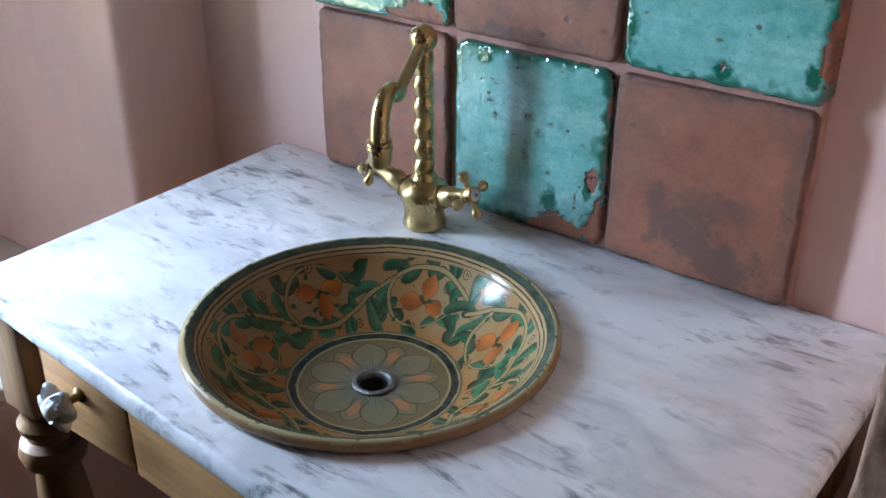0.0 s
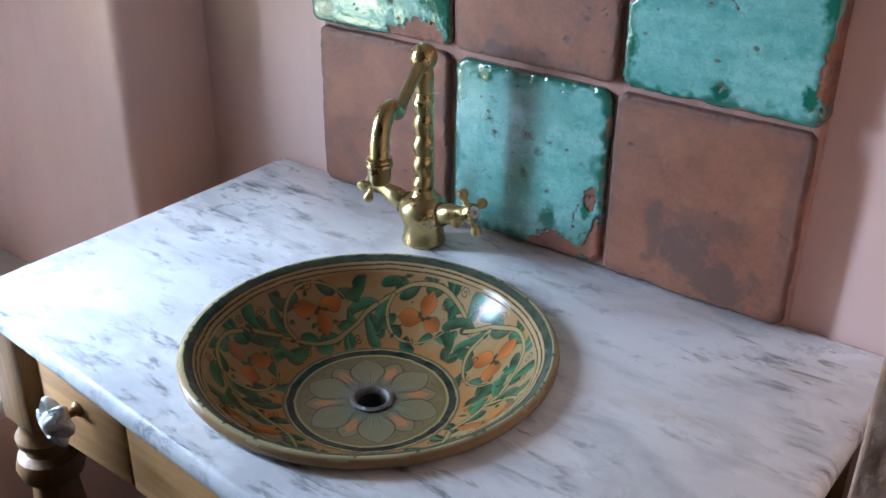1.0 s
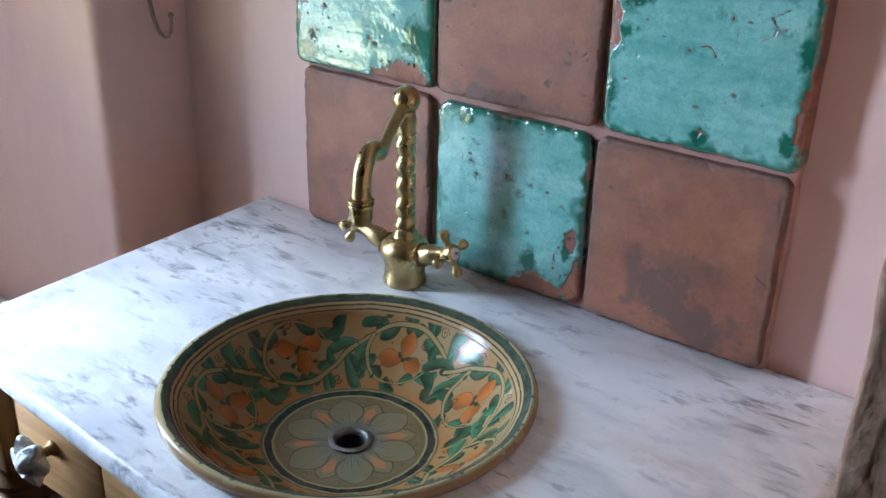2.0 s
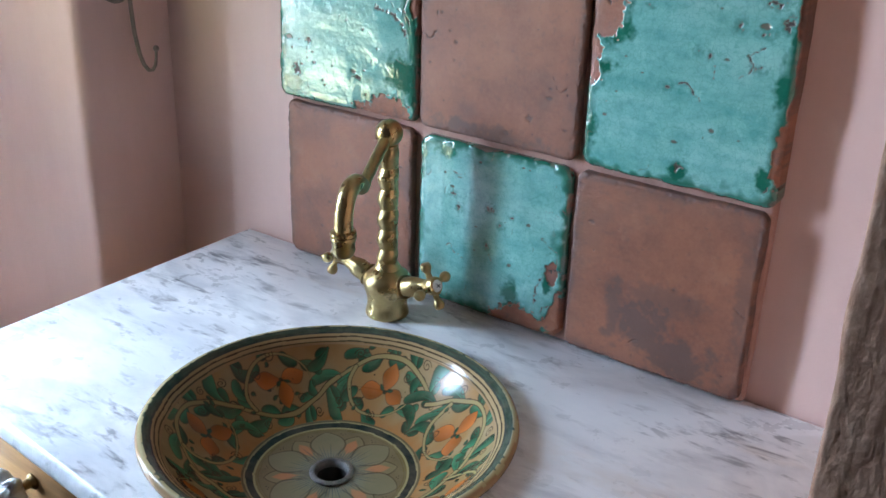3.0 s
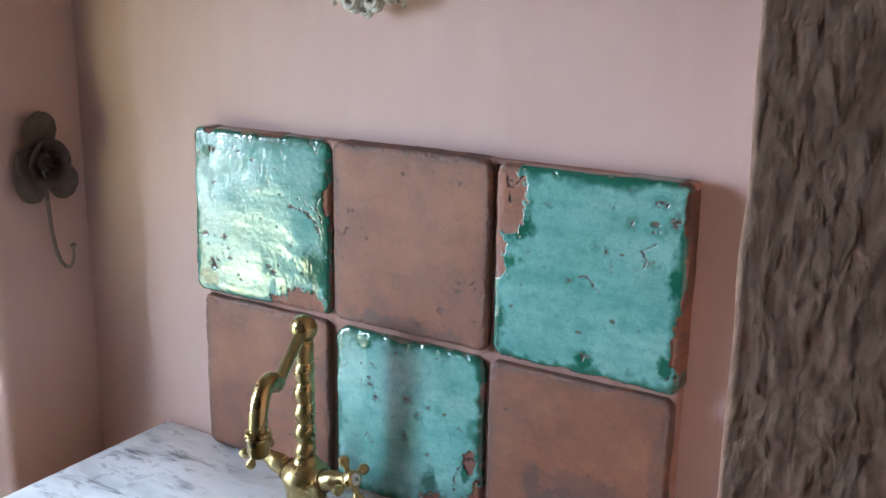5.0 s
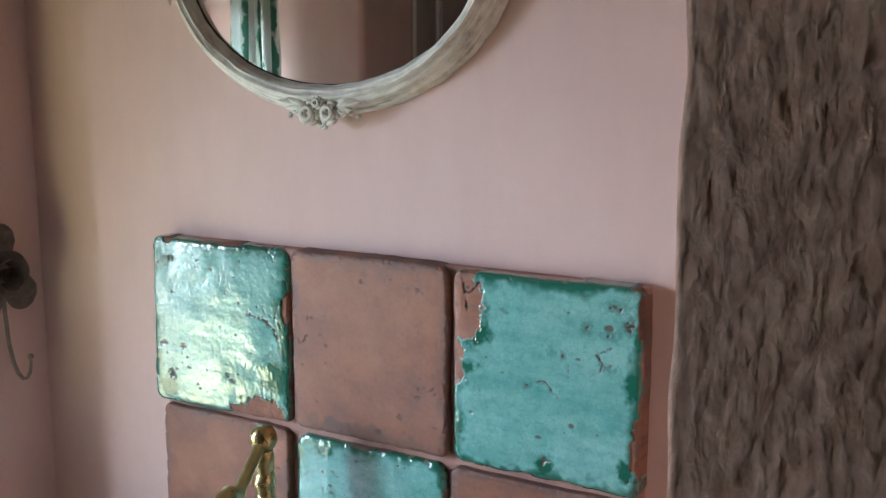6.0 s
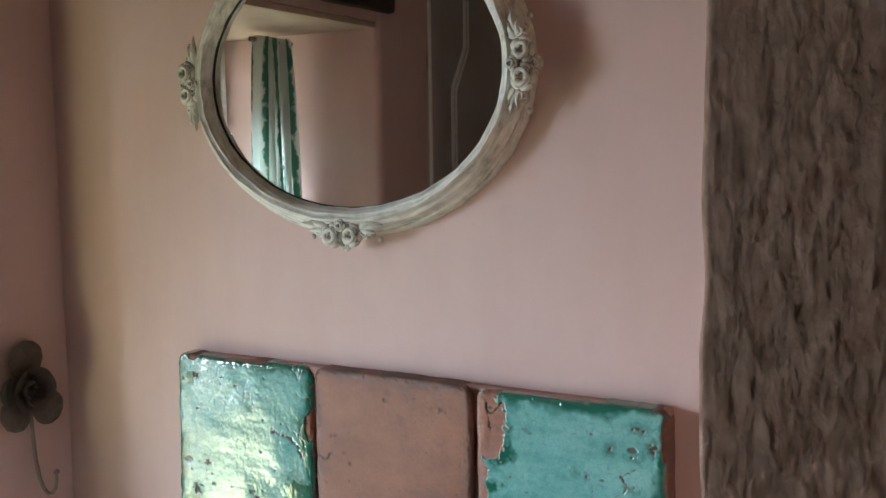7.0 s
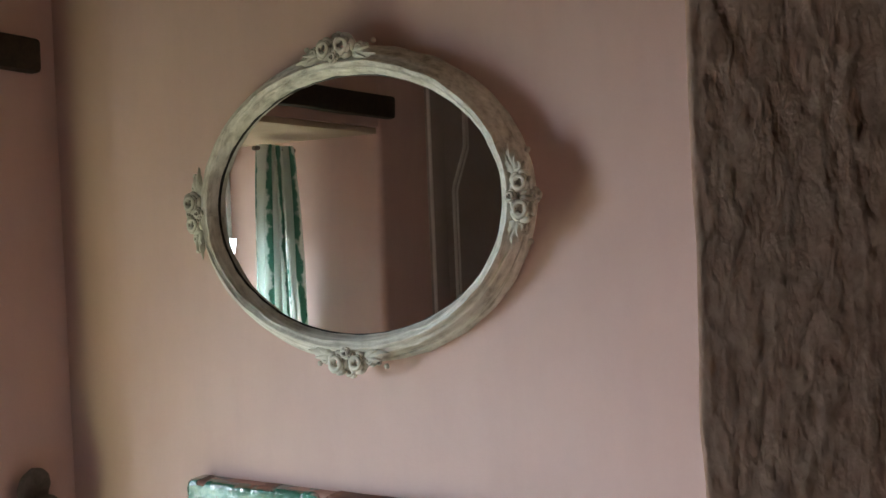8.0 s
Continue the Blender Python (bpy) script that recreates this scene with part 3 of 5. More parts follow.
def leg_at(x, y):
    # legs take the darkened pine, as they stand in shade
    leg = part("leg", lathe(bmesh.new(), leg_profile, Matrix.Translation((x, y, 0)), 36), M_PINE_SHADED, stand)
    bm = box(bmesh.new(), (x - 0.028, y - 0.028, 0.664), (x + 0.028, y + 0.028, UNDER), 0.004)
    part("leg_block", bm, M_PINE_SHADED, leg)


for x, y in (FRONT_L, (-0.052, -0.03), (0.660, -0.452), (0.660, -0.03)):
    leg_at(x, y)

AP = -0.428     # plane of the drawer front
LOWEDGE = 0.678
part("back_rail", box(bmesh.new(), (-0.023, -0.045, LOWEDGE), (0.632, -0.02, UNDER), 0.002), M_PINE, stand)
part("end_rail", box(bmesh.new(), (-0.064, -0.376, LOWEDGE), (-0.042, -0.058, UNDER), 0.002), M_PINE, stand)
part("end_rail", box(bmesh.new(), (0.648, -0.423, LOWEDGE), (0.670, -0.058, UNDER), 0.002), M_PINE, stand)
# added dark strip for the shaded gap between leg and drawer
part("shaded_gap_strip", box(bmesh.new(), (-0.0235, AP + 0.014, LOWEDGE), (0.005, AP + 0.03, UNDER), 0.002), M_PINE_SHADED, stand)
drawer = part("drawer", box(bmesh.new(), (0.006, AP, LOWEDGE), (0.1408, AP + 0.022, UNDER - 0.002), 0.003), M_PINE, stand)
# front board to the far leg, following the slab's slight skew
bm = box(bmesh.new(), (0.1422, AP, LOWEDGE - 0.002), (0.632, AP + 0.022, UNDER), 0.003)
for v in bm.verts:
    v.co.y -= (v.co.x - 0.1425) * 0.05
part("front_board", bm, M_PINE, stand)

# porcelain flower knob on a brass stem
KNOB = Vector((0.068, AP, 0.739))
stem_bm = lathe(bmesh.new(), [(0.0, 0.0), (0.0085, 0.0), (0.0085, 0.002), (0.005, 0.005), (0.0045, 0.012), (0.0065, 0.018), (0.007, 0.022), (0.0, 0.024)], aim(KNOB, (0, -1, 0)), 20)
part("knob_stem", stem_bm, M_BRASS_DARK, drawer, "dull brass knob stem")


def flower_knob():
    bm = bmesh.new()
    m = aim(KNOB + Vector((0, -0.018, 0)), (0.05, -1, 0.05))
    prof = [(0.0, -0.004), (0.35, -0.003), (0.75, 0.002), (0.97, 0.008), (1.0, 0.0115), (0.92, 0.0135), (0.70, 0.0115), (0.52, 0.0115), (0.42, 0.0165), (0.25, 0.021), (0.0, 0.0225)]
    n = 70
    rings = []
    for k, h in prof:
        ring = []
        for i in range(n):
            a = 2 * math.pi * i / n
            lobe = 0.5 + 0.5 * math.cos(6 * a + 0.4)
            r = 0.0270 * k * (0.60 + 0.40 * lobe ** 0.8 if k > 0.5 else 0.92 + 0.08 * lobe)
            cup = -0.0085 * (lobe - 0.6) * max(0, k - 0.4)
            ring.append(bm.verts.new(m @ Vector((r * math.cos(a), r * math.sin(a), h + cup))))
        rings.append(ring)
    for a, b in zip(rings, rings[1:]):
        for i in range(n):
            j = (i + 1) % n
            bm.faces.new((a[i], a[j], b[j], b[i]))
    bmesh.ops.remove_doubles(bm, verts=bm.verts, dist=1e-6)
    return bm


part("knob", flower_knob(), M_PORCELAIN, drawer, "white porcelain flower-shaped knob", smooth=60)


# ---- painted basin ----
# basin paints, toned down to carry the shade inside the bowl
CREAM, TAN = np.array((0.27, 0.186, 0.092)), np.array((0.27, 0.168, 0.085))
ORANGE, GREEN, LINE = np.array((0.31, 0.090, 0.017)), np.array((0.017, 0.074, 0.037)), np.array((0.030, 0.018, 0.010))
BLUE, DEEP = np.array((0.28, 0.36, 0.33)), np.array((0.014, 0.026, 0.026))


def basin_profile():
    prof = [(0.150, TOP_Z - 0.02), (0.153, TOP_Z + 0.0015), (0.170, TOP_Z + 0.0015)]
    for k in range(9):
        a = radians(-80 + 170 * k / 8)
        prof.append((0.1695 + 0.0058 * math.cos(a), TOP_Z + 0.0075 + 0.0058 * math.sin(a)))
    for k in range(1, 26):
        f = k / 25
        prof.append((0.1695 - 0.0125 * f, TOP_Z + 0.0133 - 0.0075 * f ** 1.5))
    r0, z0, r1, z1 = 0.157, TOP_Z + 0.0058, 0.0855, 0.7685
    for k in range(1, 151):
        f = k / 150
        a = f * math.pi / 2
        er, ez = r1 + (r0 - r1) * math.cos(a), z0 - (z0 - z1) * math.sin(a)
        lr, lz = r0 + (r1 - r0) * f, z0 + (z1 - z0) * f
        prof.append((0.35 * er + 0.65 * lr, 0.35 * ez + 0.65 * lz))
    for k in range(1, 91):
        f = k / 90
        prof.append((0.0855 - 0.0665 * f, 0.7685 - 0.0025 * math.sin(min(1, f * 3) * math.pi / 2) - 0.001 * f))
    prof = np.array(prof)
    for _ in range(3):      # ease the lip into the wall
        eased = prof.copy()
        for k in range(13, 75):
            s = min(6, k - 12, 75 - k)
            eased[k] = prof[k - s:k + s + 1].mean(0)
        prof = eased
    return prof


class Brush:
    """Strokes laid over a patch of vertices in metric coordinates u, v."""

    def __init__(self, u, v, col):
        self.u, self.v, self.col = u, v, col

    def lay(self, mask, colour, k=1.0):
        m = (np.clip(mask, 0, 1) * k)[:, None]
        self.col[:] = self.col * (1 - m) + colour * m

    def local(self, x, y, deg):
        c, s = math.cos(radians(deg)), math.sin(radians(deg))
        du, dv = self.u - x, self.v - y
        return du * c + dv * s, -du * s + dv * c

    def leaf(self, x, y, deg, length, width, colour, bend=0.0, outline=0.0006, blunt=0.62):
        a, b = self.local(x, y, deg)
        t = np.clip(a / length, 0, 1)
        b = b - bend * length * t * t
        w = width * np.maximum(np.sin(np.pi * t ** (1 / blunt)), 0) ** 0.9 * 0.5 + 1e-6
        inside = (w - np.abs(b)) / 0.0005
        inside = np.where((a < 0) | (a > length), -1, inside)
        if outline:
            self.lay((w + outline - np.abs(b)) / 0.0005 * ((a > -outline) & (a < length + outline)), LINE, 0.75)
        shade = colour[None, :] * (0.8 + 0.9 * np.clip(b / (width + 1e-6) + 0.3, 0, 1))[:, None]
        m = np.clip(inside, 0, 1)[:, None]
        self.col[:] = self.col * (1 - m) + shade * m

    def comma(self, x, y, deg, length, width, curl, colour):
        """A curled leaf, narrow at its foot, with a full round end."""
        best = np.full(self.u.shape, -9.0)
        side = np.zeros(self.u.shape)
        px, py, n = x, y, 11
        for i in range(n + 1):
            f = i / n
            r = 0.5 * width * (0.13 + 0.87 * math.sin(math.pi * min(1, 0.06 + f ** 1.5 * 0.68)) ** 1.2)
            d = r - np.hypot(self.u - px, self.v - py)
            a = radians(deg + curl * f)
            nearer = d > best
            side = np.where(nearer, (-(self.u - px) * math.sin(a) + (self.v - py) * math.cos(a)) / (r + 1e-6), side)
            best = np.where(nearer, d, best)
            px, py = px + length / n * math.cos(a), py + length / n * math.sin(a)
        self.lay((best + 0.0006) / 0.0004, LINE, 0.8)
        m = np.clip(best / 0.0005, 0, 1)[:, None]
        shade = colour[None, :] * (1.0 + 0.55 * np.clip(side, -1, 1))[:, None]
        self.col[:] = self.col * (1 - m) + shade * m

    def stroke(self, pts, width, colour, taper=False, k=1.0):
        best = np.full(self.u.shape, 9.0)
        n = len(pts) - 1
        for i in range(n):
            (x0, y0), (x1, y1) = pts[i], pts[i + 1]
            dx, dy = x1 - x0, y1 - y0
            t = np.clip(((self.u - x0) * dx + (self.v - y0) * dy) / (dx * dx + dy * dy + 1e-12), 0, 1)
            d = np.hypot(self.u - x0 - t * dx, self.v - y0 - t * dy)
            if taper:
                d = d + width * 0.5 * ((i + t) / n) * 0.8
            best = np.minimum(best, d)
        self.lay((width * 0.5 - best) / 0.0004 + 0.5, colour, k)

    def spiral(self, x, y, r, start, turns=1.4, hand=1, width=0.0010):
        pts = []
        for i in range(22):
            f = i / 21
            a = radians(start) + hand * f * turns * 2 * math.pi
            pts.append((x + r * (1 - 0.85 * f) * math.cos(a), y + r * (1 - 0.85 * f) * math.sin(a)))
        self.stroke(pts, width, LINE, k=0.85)

    def dot(self, x, y, r, colour=LINE):
        self.lay((r - np.hypot(self.u - x, self.v - y)) / 0.0004, colour, 0.85)


def scroll_cell(b, half, rnd):
    """One flower under the wave of a leafy vine; the vine runs on into the next, mirrored cell."""
    j = lambda s: rnd.uniform(-s, s)
    stalk = np.array((0.27, 0.205, 0.085))
    cx, cy = j(0.003), 0.033 + j(0.002)
    vine = lambda x: 0.0375 + 0.0285 * math.cos(math.pi * x / (2 * half))
    wave = [(x, vine(x)) for x in np.linspace(-half - 0.003, half + 0.003, 30)]
    hook = []
    for i in range(24):
        f = i / 23
        a = radians(24 - 205 * f)
        rr = 0.0355 - 0.008 * f
        hook.append((cx + rr * math.cos(a) * 1.12, cy + 0.003 + rr * math.sin(a) * (0.90 if a < 0 else 1)))

    def draw_stems(k):
        b.stroke(wave, 0.0052, LINE, False, 0.9 * k)
        b.stroke(wave, 0.0035, stalk, False, k)
        b.stroke(hook, 0.0054, LINE, True, 0.9 * k)
        b.stroke(hook, 0.0037, stalk, True, k)

    def club(x, y, deg, length, width, hand):
        """A club-shaped leaf, curled at its round tip, with a bud at its foot and a pale midrib."""
        tone = GREEN * (1.25 + j(0.55))
        length, width = length * 1.3, width * 1.36
        b.comma(x, y, deg + hand * 48, length * 0.42, width * 0.62, -hand * 40, tone * 0.7)
        b.comma(x, y, deg - hand * 14, length, width, hand * 66, tone)
        a = radians(deg + hand * 6)
        b.stroke([(x + length * f * math.cos(a), y + length * f * math.sin(a)) for f in (0.1, 0.4, 0.62)], 0.0008, tone * 2.2, True, 0.6)

    # long leaves peeling off the wave, outwards and inwards in turn
    for k in range(9):
        x = -half + (k + 0.5) * 2 * half / 9 + j(0.0015)
        y = vine(x)
        slope = math.degrees(math.atan2(vine(x + 0.001) - y, 0.001))
        if k % 2 == 0:
            room = 0.55 + 0.45 * min(1, abs(x) / (0.6 * half))
            club(x, y, slope + (24 + 20 * room) + j(8), (0.0240 + j(0.002)) * room, 0.0092 * (0.6 + 0.4 * room), 1 if x < 0 else -1)
        else:
            club(x, y, slope - 40 + j(8), 0.0150 + j(0.002), 0.0074, 1)
    # shorter ones on the hook that closes round the flower
    for k, i in enumerate((2, 6, 10, 14, 18)):
        (x, y), (x2, y2) = hook[i], hook[i + 1]
        way = math.degrees(math.atan2(y2 - y, x2 - x))
        club(x, y, way + (40 if k % 2 == 0 else -36) + j(8), (0.0175 if k % 2 == 0 else 0.0130) + j(0.002), 0.0078 if k % 2 == 0 else 0.0066, -1 if k % 2 == 0 else 1)
    x, y = hook[-1]
    club(x, y, 74 + j(10), 0.012, 0.0066, 1)
    for x, deg, hand in ((-half + 0.005, 66, -1), (half - 0.010, 116, 1)):
        club(x + j(0.002), 0.006 + j(0.002), deg + j(8), 0.0200 + j(0.002), 0.0085, hand)
    draw_stems(1.0)
    for k in range(8):
        b.comma(cx + j(0.046), 0.042 + j(0.032), rnd.uniform(0, 360), 0.004, 0.0038, 60, GREEN * 0.8)
    # the flower
    for a in (0, 112, -112):
        b.leaf(cx, cy + 0.001, 90 + a + j(6), 0.0265 + j(0.002), 0.0165, ORANGE * (1 + j(0.12)), j(0.12), 0.0006, 0.95)
    b.dot(cx, cy, 0.0026, GREEN * 0.3)
    for a in (58, -58):
        b.leaf(cx, cy, 90 + a, 0.009, 0.0040, GREEN * 0.6, 0.2)
    # tendrils and specks
    for x, y, s, h in ((-0.019, 0.052, 200, 1), (0.021, 0.022, 20, -1), (0.033, 0.066, -30, 1), (-0.034, 0.066, 160, -1), (-half + 0.002, 0.058, 90, 1), (0.004, 0.008, 60, 1)):
        b.spiral(cx + x + j(0.002), y + j(0.002), 0.0052 + j(0.0008), s + j(40), 1.5, h, 0.0010)
    for k in range(12):
        b.dot(cx + j(0.05), 0.04 + j(0.036), 0.0005 + abs(j(0.0006)))
    for k in range(3):
        b.dot(cx + 0.026 + 0.0022 * k, cy - 0.010 - 0.0016 * (k % 2), 0.0009)


def paint_basin(theta, radius, rows_at, prof):
    """Colours for every vertex of the basin, ring by ring."""
    nr, nt = radius.shape
    col = np.tile(CREAM, (nr, nt, 1)) * 1.0
    wob = 0.0005 * vnoise(theta * 7, radius * 0, 3)
    col[:] = TAN
    R = radius + wob
    spike = 0.0012 * np.clip(vnoise(theta * 34, theta * 0 + 9, 8) * 2 - 0.6, 0, 1.4)
    green = (R < 0.1685 + spike) & (R > 0.1618)
    shade = 0.75 + 0.5 * fbm(theta * 14, radius * 500, 21, 3)[..., None]
    col[green] = (np.array((0.032, 0.062, 0.045)) * shade)[green]
    yellow = (R >= 0.1685 + spike) & (R < 0.1732)
    col[yellow] = (0.36, 0.31, 0.165)
    for hi, lo, tone in ((0.1628, 0.1612, DEEP * 1.2), (0.1612, 0.1590, CREAM * 1.15), (0.1590, 0.1578, LINE), (0.1578, 0.1554, CREAM * 1.15), (0.1554, 0.1544, (0.05, 0.038, 0.018))):
        col[(R <= hi) & (R > lo)] = tone
    # wall
    w0, w1 = rows_at["wall"]
    along = np.concatenate([[0], np.cumsum(np.hypot(np.diff(prof[w0:w1, 0]), np.diff(prof[w0:w1, 1])))])
    v = (along[-1] - along)[:, None] * np.ones((1, nt))
    wall = col[w0:w1]
    th = theta[w0:w1]
    low = np.clip(1 - (v + 0.008 * fbm(th * 9, v * 60, 31, 3)) / 0.024, 0, 1)[..., None]
    inner = (radius[w0:w1] < 0.1543)[..., None]
    base = CREAM * (1 + 0.10 * fbm(th * 12, v * 120, 41, 3)[..., None])
    blot = np.clip(fbm(th * 3.0, v * 22, 51, 3) * 1.8 + 0.3, 0, 0.7)[..., None]
    base = base * (1 - blot) + np.array((0.27, 0.135, 0.042)) * blot
    base = base * (1 - 0.85 * low) + np.array((0.33, 0.135, 0.030)) * 0.85 * low
    wall[:] = np.where(inner, base, wall)
    cells = 7
    step = 2 * math.pi / cells
    rnd = random.Random(5)
    for c in range(cells):
        mid = radians(104) + c * step
        d = (th[0] - mid + math.pi) % (2 * math.pi) - math.pi
        pick = np.where(np.abs(d) < step * 0.82)[0]
        lower = np.where(prof[w0:w1, 0] < 0.1540)[0]
        sub = wall[np.ix_(lower, pick)].reshape(-1, 3)
        uu = (np.ones((len(lower), 1)) * d[pick][None, :] * (0.125 * 0.55 + 0.45 * radius[w0:w1][np.ix_(lower, pick)])).ravel()
        vv = v[np.ix_(lower, pick)].ravel()
        bend = 0.0022
        b = Brush(uu + bend * vnoise(uu * 45, vv * 45, 60 + c), vv * (0.0775 / along[-1]) + bend * vnoise(uu * 45 + 9, vv * 45, 80 + c), sub)
        if c % 2:
            b.v = 0.0765 - b.v
        scroll_cell(b, 0.125 * step / 2, rnd)
        wall[np.ix_(lower, pick)] = sub.reshape(len(lower), len(pick), 3)
    # floor of the basin
    f0, f1 = rows_at["floor"]
    rf, tf = (radius[f0:f1] + wob[f0:f1]) / 0.895, theta[f0:f1]
    # ground darker than CREAM: shade at the bowl's bottom is in the colour
    fl = np.tile(np.array((0.140, 0.104, 0.048)), (f1 - f0, nt, 1))
    fl *= 1 + 0.08 * fbm(tf * 9, rf * 300, 71, 3)[..., None]

    def petals(count, off, inner_r, outer_r, half, tint, heart):
        d = ((tf - off + math.pi / count) % (2 * math.pi / count)) - math.pi / count
        t = np.clip((rf - inner_r) / (outer_r - inner_r), 0, 1)
        w = half * np.sin(np.pi * t ** 1.45) ** 0.8 * 0.055
        x = np.abs(d) * rf
        inside = np.clip((w - x) / 0.0006, 0, 1)[..., None] * ((rf > inner_r) & (rf < outer_r))[..., None]
        fl[:] = fl * (1 - inside) + tint * inside
        if heart:
            hw = 0.30 * w * np.sin(np.pi * np.clip((t - 0.12) / 0.75, 0, 1))
            hot = np.clip((hw * 2 - x) / 0.002, 0, 1)[..., None] * 0.75
            fl[:] = fl * (1 - hot) + np.array((0.42, 0.15, 0.06)) * hot
        edge = np.clip(1 - np.abs(w - x) / 0.0017, 0, 1)[..., None] * ((rf > inner_r + 0.012) & (rf < outer_r + 0.0005))[..., None]
        fl[:] = fl * (1 - 0.9 * edge) + np.array((0.035, 0.022, 0.008)) * 0.9 * edge

    petals(6, 0.28 + math.pi / 6, 0.026, 0.071, 0.24, np.array((0.175, 0.135, 0.066)), True)
    petals(6, 0.28, 0.020, 0.0755, 0.36, np.array((0.165, 0.138, 0.076)), False)
    hz = np.clip(1 - (rf - 0.020) / 0.026, 0, 1)[..., None] * 0.30
    fl[:] = fl * (1 - hz) + BLUE * 0.45 * hz
    ray = np.clip(np.sin(tf * 74 + 2 * vnoise(tf * 6, tf * 0, 90)) * 1.6 - 0.35, 0, 1) * np.clip(1.4 - (rf - 0.020) / (0.020 + 0.010 * vnoise(tf * 24, tf * 0, 92)), 0, 1)
    fl[:] = fl * (1 - 0.85 * ray[..., None]) + np.array((0.016, 0.036, 0.052)) * 0.85 * ray[..., None]
    haze = np.clip(1 - (rf - 0.020) / 0.022, 0, 1)[..., None] * 0.5
    fl[:] = fl * (1 - haze * 0.15) + BLUE * haze * 0.15
    ringed = lambda a, c, colour: np.copyto(fl, np.array(colour), where=((rf > a) & (rf < c))[..., None])
    ringed(0.0765, 0.0775, (0.12, 0.085, 0.025))
    ringed(0.0790, 0.0803, (0.14, 0.10, 0.03))
    ringed(0.0803, 0.0828, (0.27, 0.22, 0.10))
    ringed(0.0828, 0.0905, DEEP * 0.45)
    ringed(0.0905, 0.0925, (0.25, 0.20, 0.095))
    ringed(0.0925, 0.0945, (0.10, 0.07, 0.03))
    for k in range(12):
        a = 0.28 + math.pi / 12 + k * math.pi / 6
        for da, dr in ((0, 0), (0.035, 0.002), (-0.035, 0.002)):
            near = np.hypot((((tf - a - da + math.pi) % (2 * math.pi)) - math.pi) * rf, rf - 0.0695 - dr)
            m = np.clip((0.0009 - near) / 0.0004, 0, 1)[..., None]
            fl[:] = fl * (1 - m) + LINE * m
    col[f0:f1] = fl
    return np.clip(col, 0, 1)


prof = basin_profile()
NT = 1240
ang = np.linspace(0, 2 * math.pi, NT, endpoint=False)
RR = prof[:, 0][:, None] * np.ones((1, NT))
ZZ = prof[:, 1][:, None] * np.ones((1, NT))
TT = np.ones((len(prof), 1)) * ang[None, :]
nrim = 3 + 9 + 25
tones = paint_basin(TT, RR, {"wall": (nrim, nrim + 150), "floor": (nrim + 150, len(prof))}, prof)
RW = RR * (0.992 + 0.003 * np.sin(2 * TT + 0.7) * (RR > 0.12))
ZW = ZZ + 0.0006 * vnoise(TT * 3, RR * 0, 15)
basin = thing("wash_basin", BOWL, "painted majolica basin with green scrolls and orange flowers", "sink")
grid_part("bowl", np.stack([BOWL.x + RW * np.cos(TT), BOWL.y + RW * np.sin(TT), ZW], -1).reshape(-1, 3), len(prof), NT, M_BOWL, basin,
          wrap=True, smooth=0, colours=tones.reshape(-1, 3))
for ob in basin.children:
    ob.data.polygons.foreach_set("use_smooth", [True] * len(ob.data.polygons))
DRAIN = Vector((BOWL.x, BOWL.y, 0.7655))
drain = part("drain", lathe(bmesh.new(), [(0.0205, -0.001), (0.0212, 0.0012), (0.0195, 0.0024), (0.0165, 0.0022), (0.0150, 0.0006), (0.0142, -0.003), (0.0138, -0.03)], Matrix.Translation(DRAIN), 48), M_STEEL, basin, "worn metal drain ring")
part("drain_pipe", lathe(bmesh.new(), [(0.0139, -0.004), (0.0139, -0.05), (0.0, -0.052)], Matrix.Translation(DRAIN), 36), M_DARK, drain, "dark drain pipe")


# ---- brass tap ----
tap = thing("basin_tap", TAP, "antique brass mixer tap with twisted column and cross handles", "tap")
base_prof = [(0.0, 0.0005), (0.0236, 0.0005), (0.0246, 0.002), (0.0244, 0.005), (0.0232, 0.010), (0.0226, 0.016), (0.0230, 0.022), (0.0246, 0.029), (0.0268, 0.036),
             (0.0276, 0.041), (0.0268, 0.0455), (0.0236, 0.050), (0.0180, 0.0545), (0.0145, 0.0575), (0.0, 0.058)]
part("tap_body", lathe(bmesh.new(), base_prof, Matrix.Translation(TAP), 44), M_BRASS, tap)


def column():
    bm = bmesh.new()
    z0, z1, n, rows = TAP.z + 0.053, TAP.z + 0.200, 28, 150
    rings = []
    for i in range(rows + 1):
        f = i / rows
        z = z0 + (z1 - z0) * f
        beads = 0.0097 - 0.0008 * f + 0.0023 * abs(math.sin(math.pi * (z - z0 - 0.004) / 0.0235)) ** 0.75
        swing = 0.0008 * min(1, f * 12, (1 - f) * 12)
        a = 2 * math.pi * (z - z0) / 0.0235
        ox, oy = swing * math.cos(a), swing * math.sin(a)
        if f < 0.14:
            beads = 0.0150 - 0.0046 * (f / 0.14) + 0.0009 * math.sin(f * 60)
        rings.append([bm.verts.new((TAP.x + ox + beads * math.cos(2 * math.pi * k / n), TAP.y + oy + beads * math.sin(2 * math.pi * k / n), z)) for k in range(n)])
    for a, b in zip(rings, rings[1:]):
        for k in range(n):
            j = (k + 1) % n
            bm.faces.new((a[k], a[j], b[j], b[k]))
    return bm


part("twisted_column", column(), M_BRASS, tap, smooth=70)
TOPB = TAP + Vector((0.0, 0.0, 0.2125))
head = ball(bmesh.new(), TOPB, 0.0148, u=32, v=20)
lathe(head, [(0.0085, -0.017), (0.0100, -0.0155), (0.0100, -0.013), (0.0085, -0.0115)], Matrix.Translation(TOPB), 28)
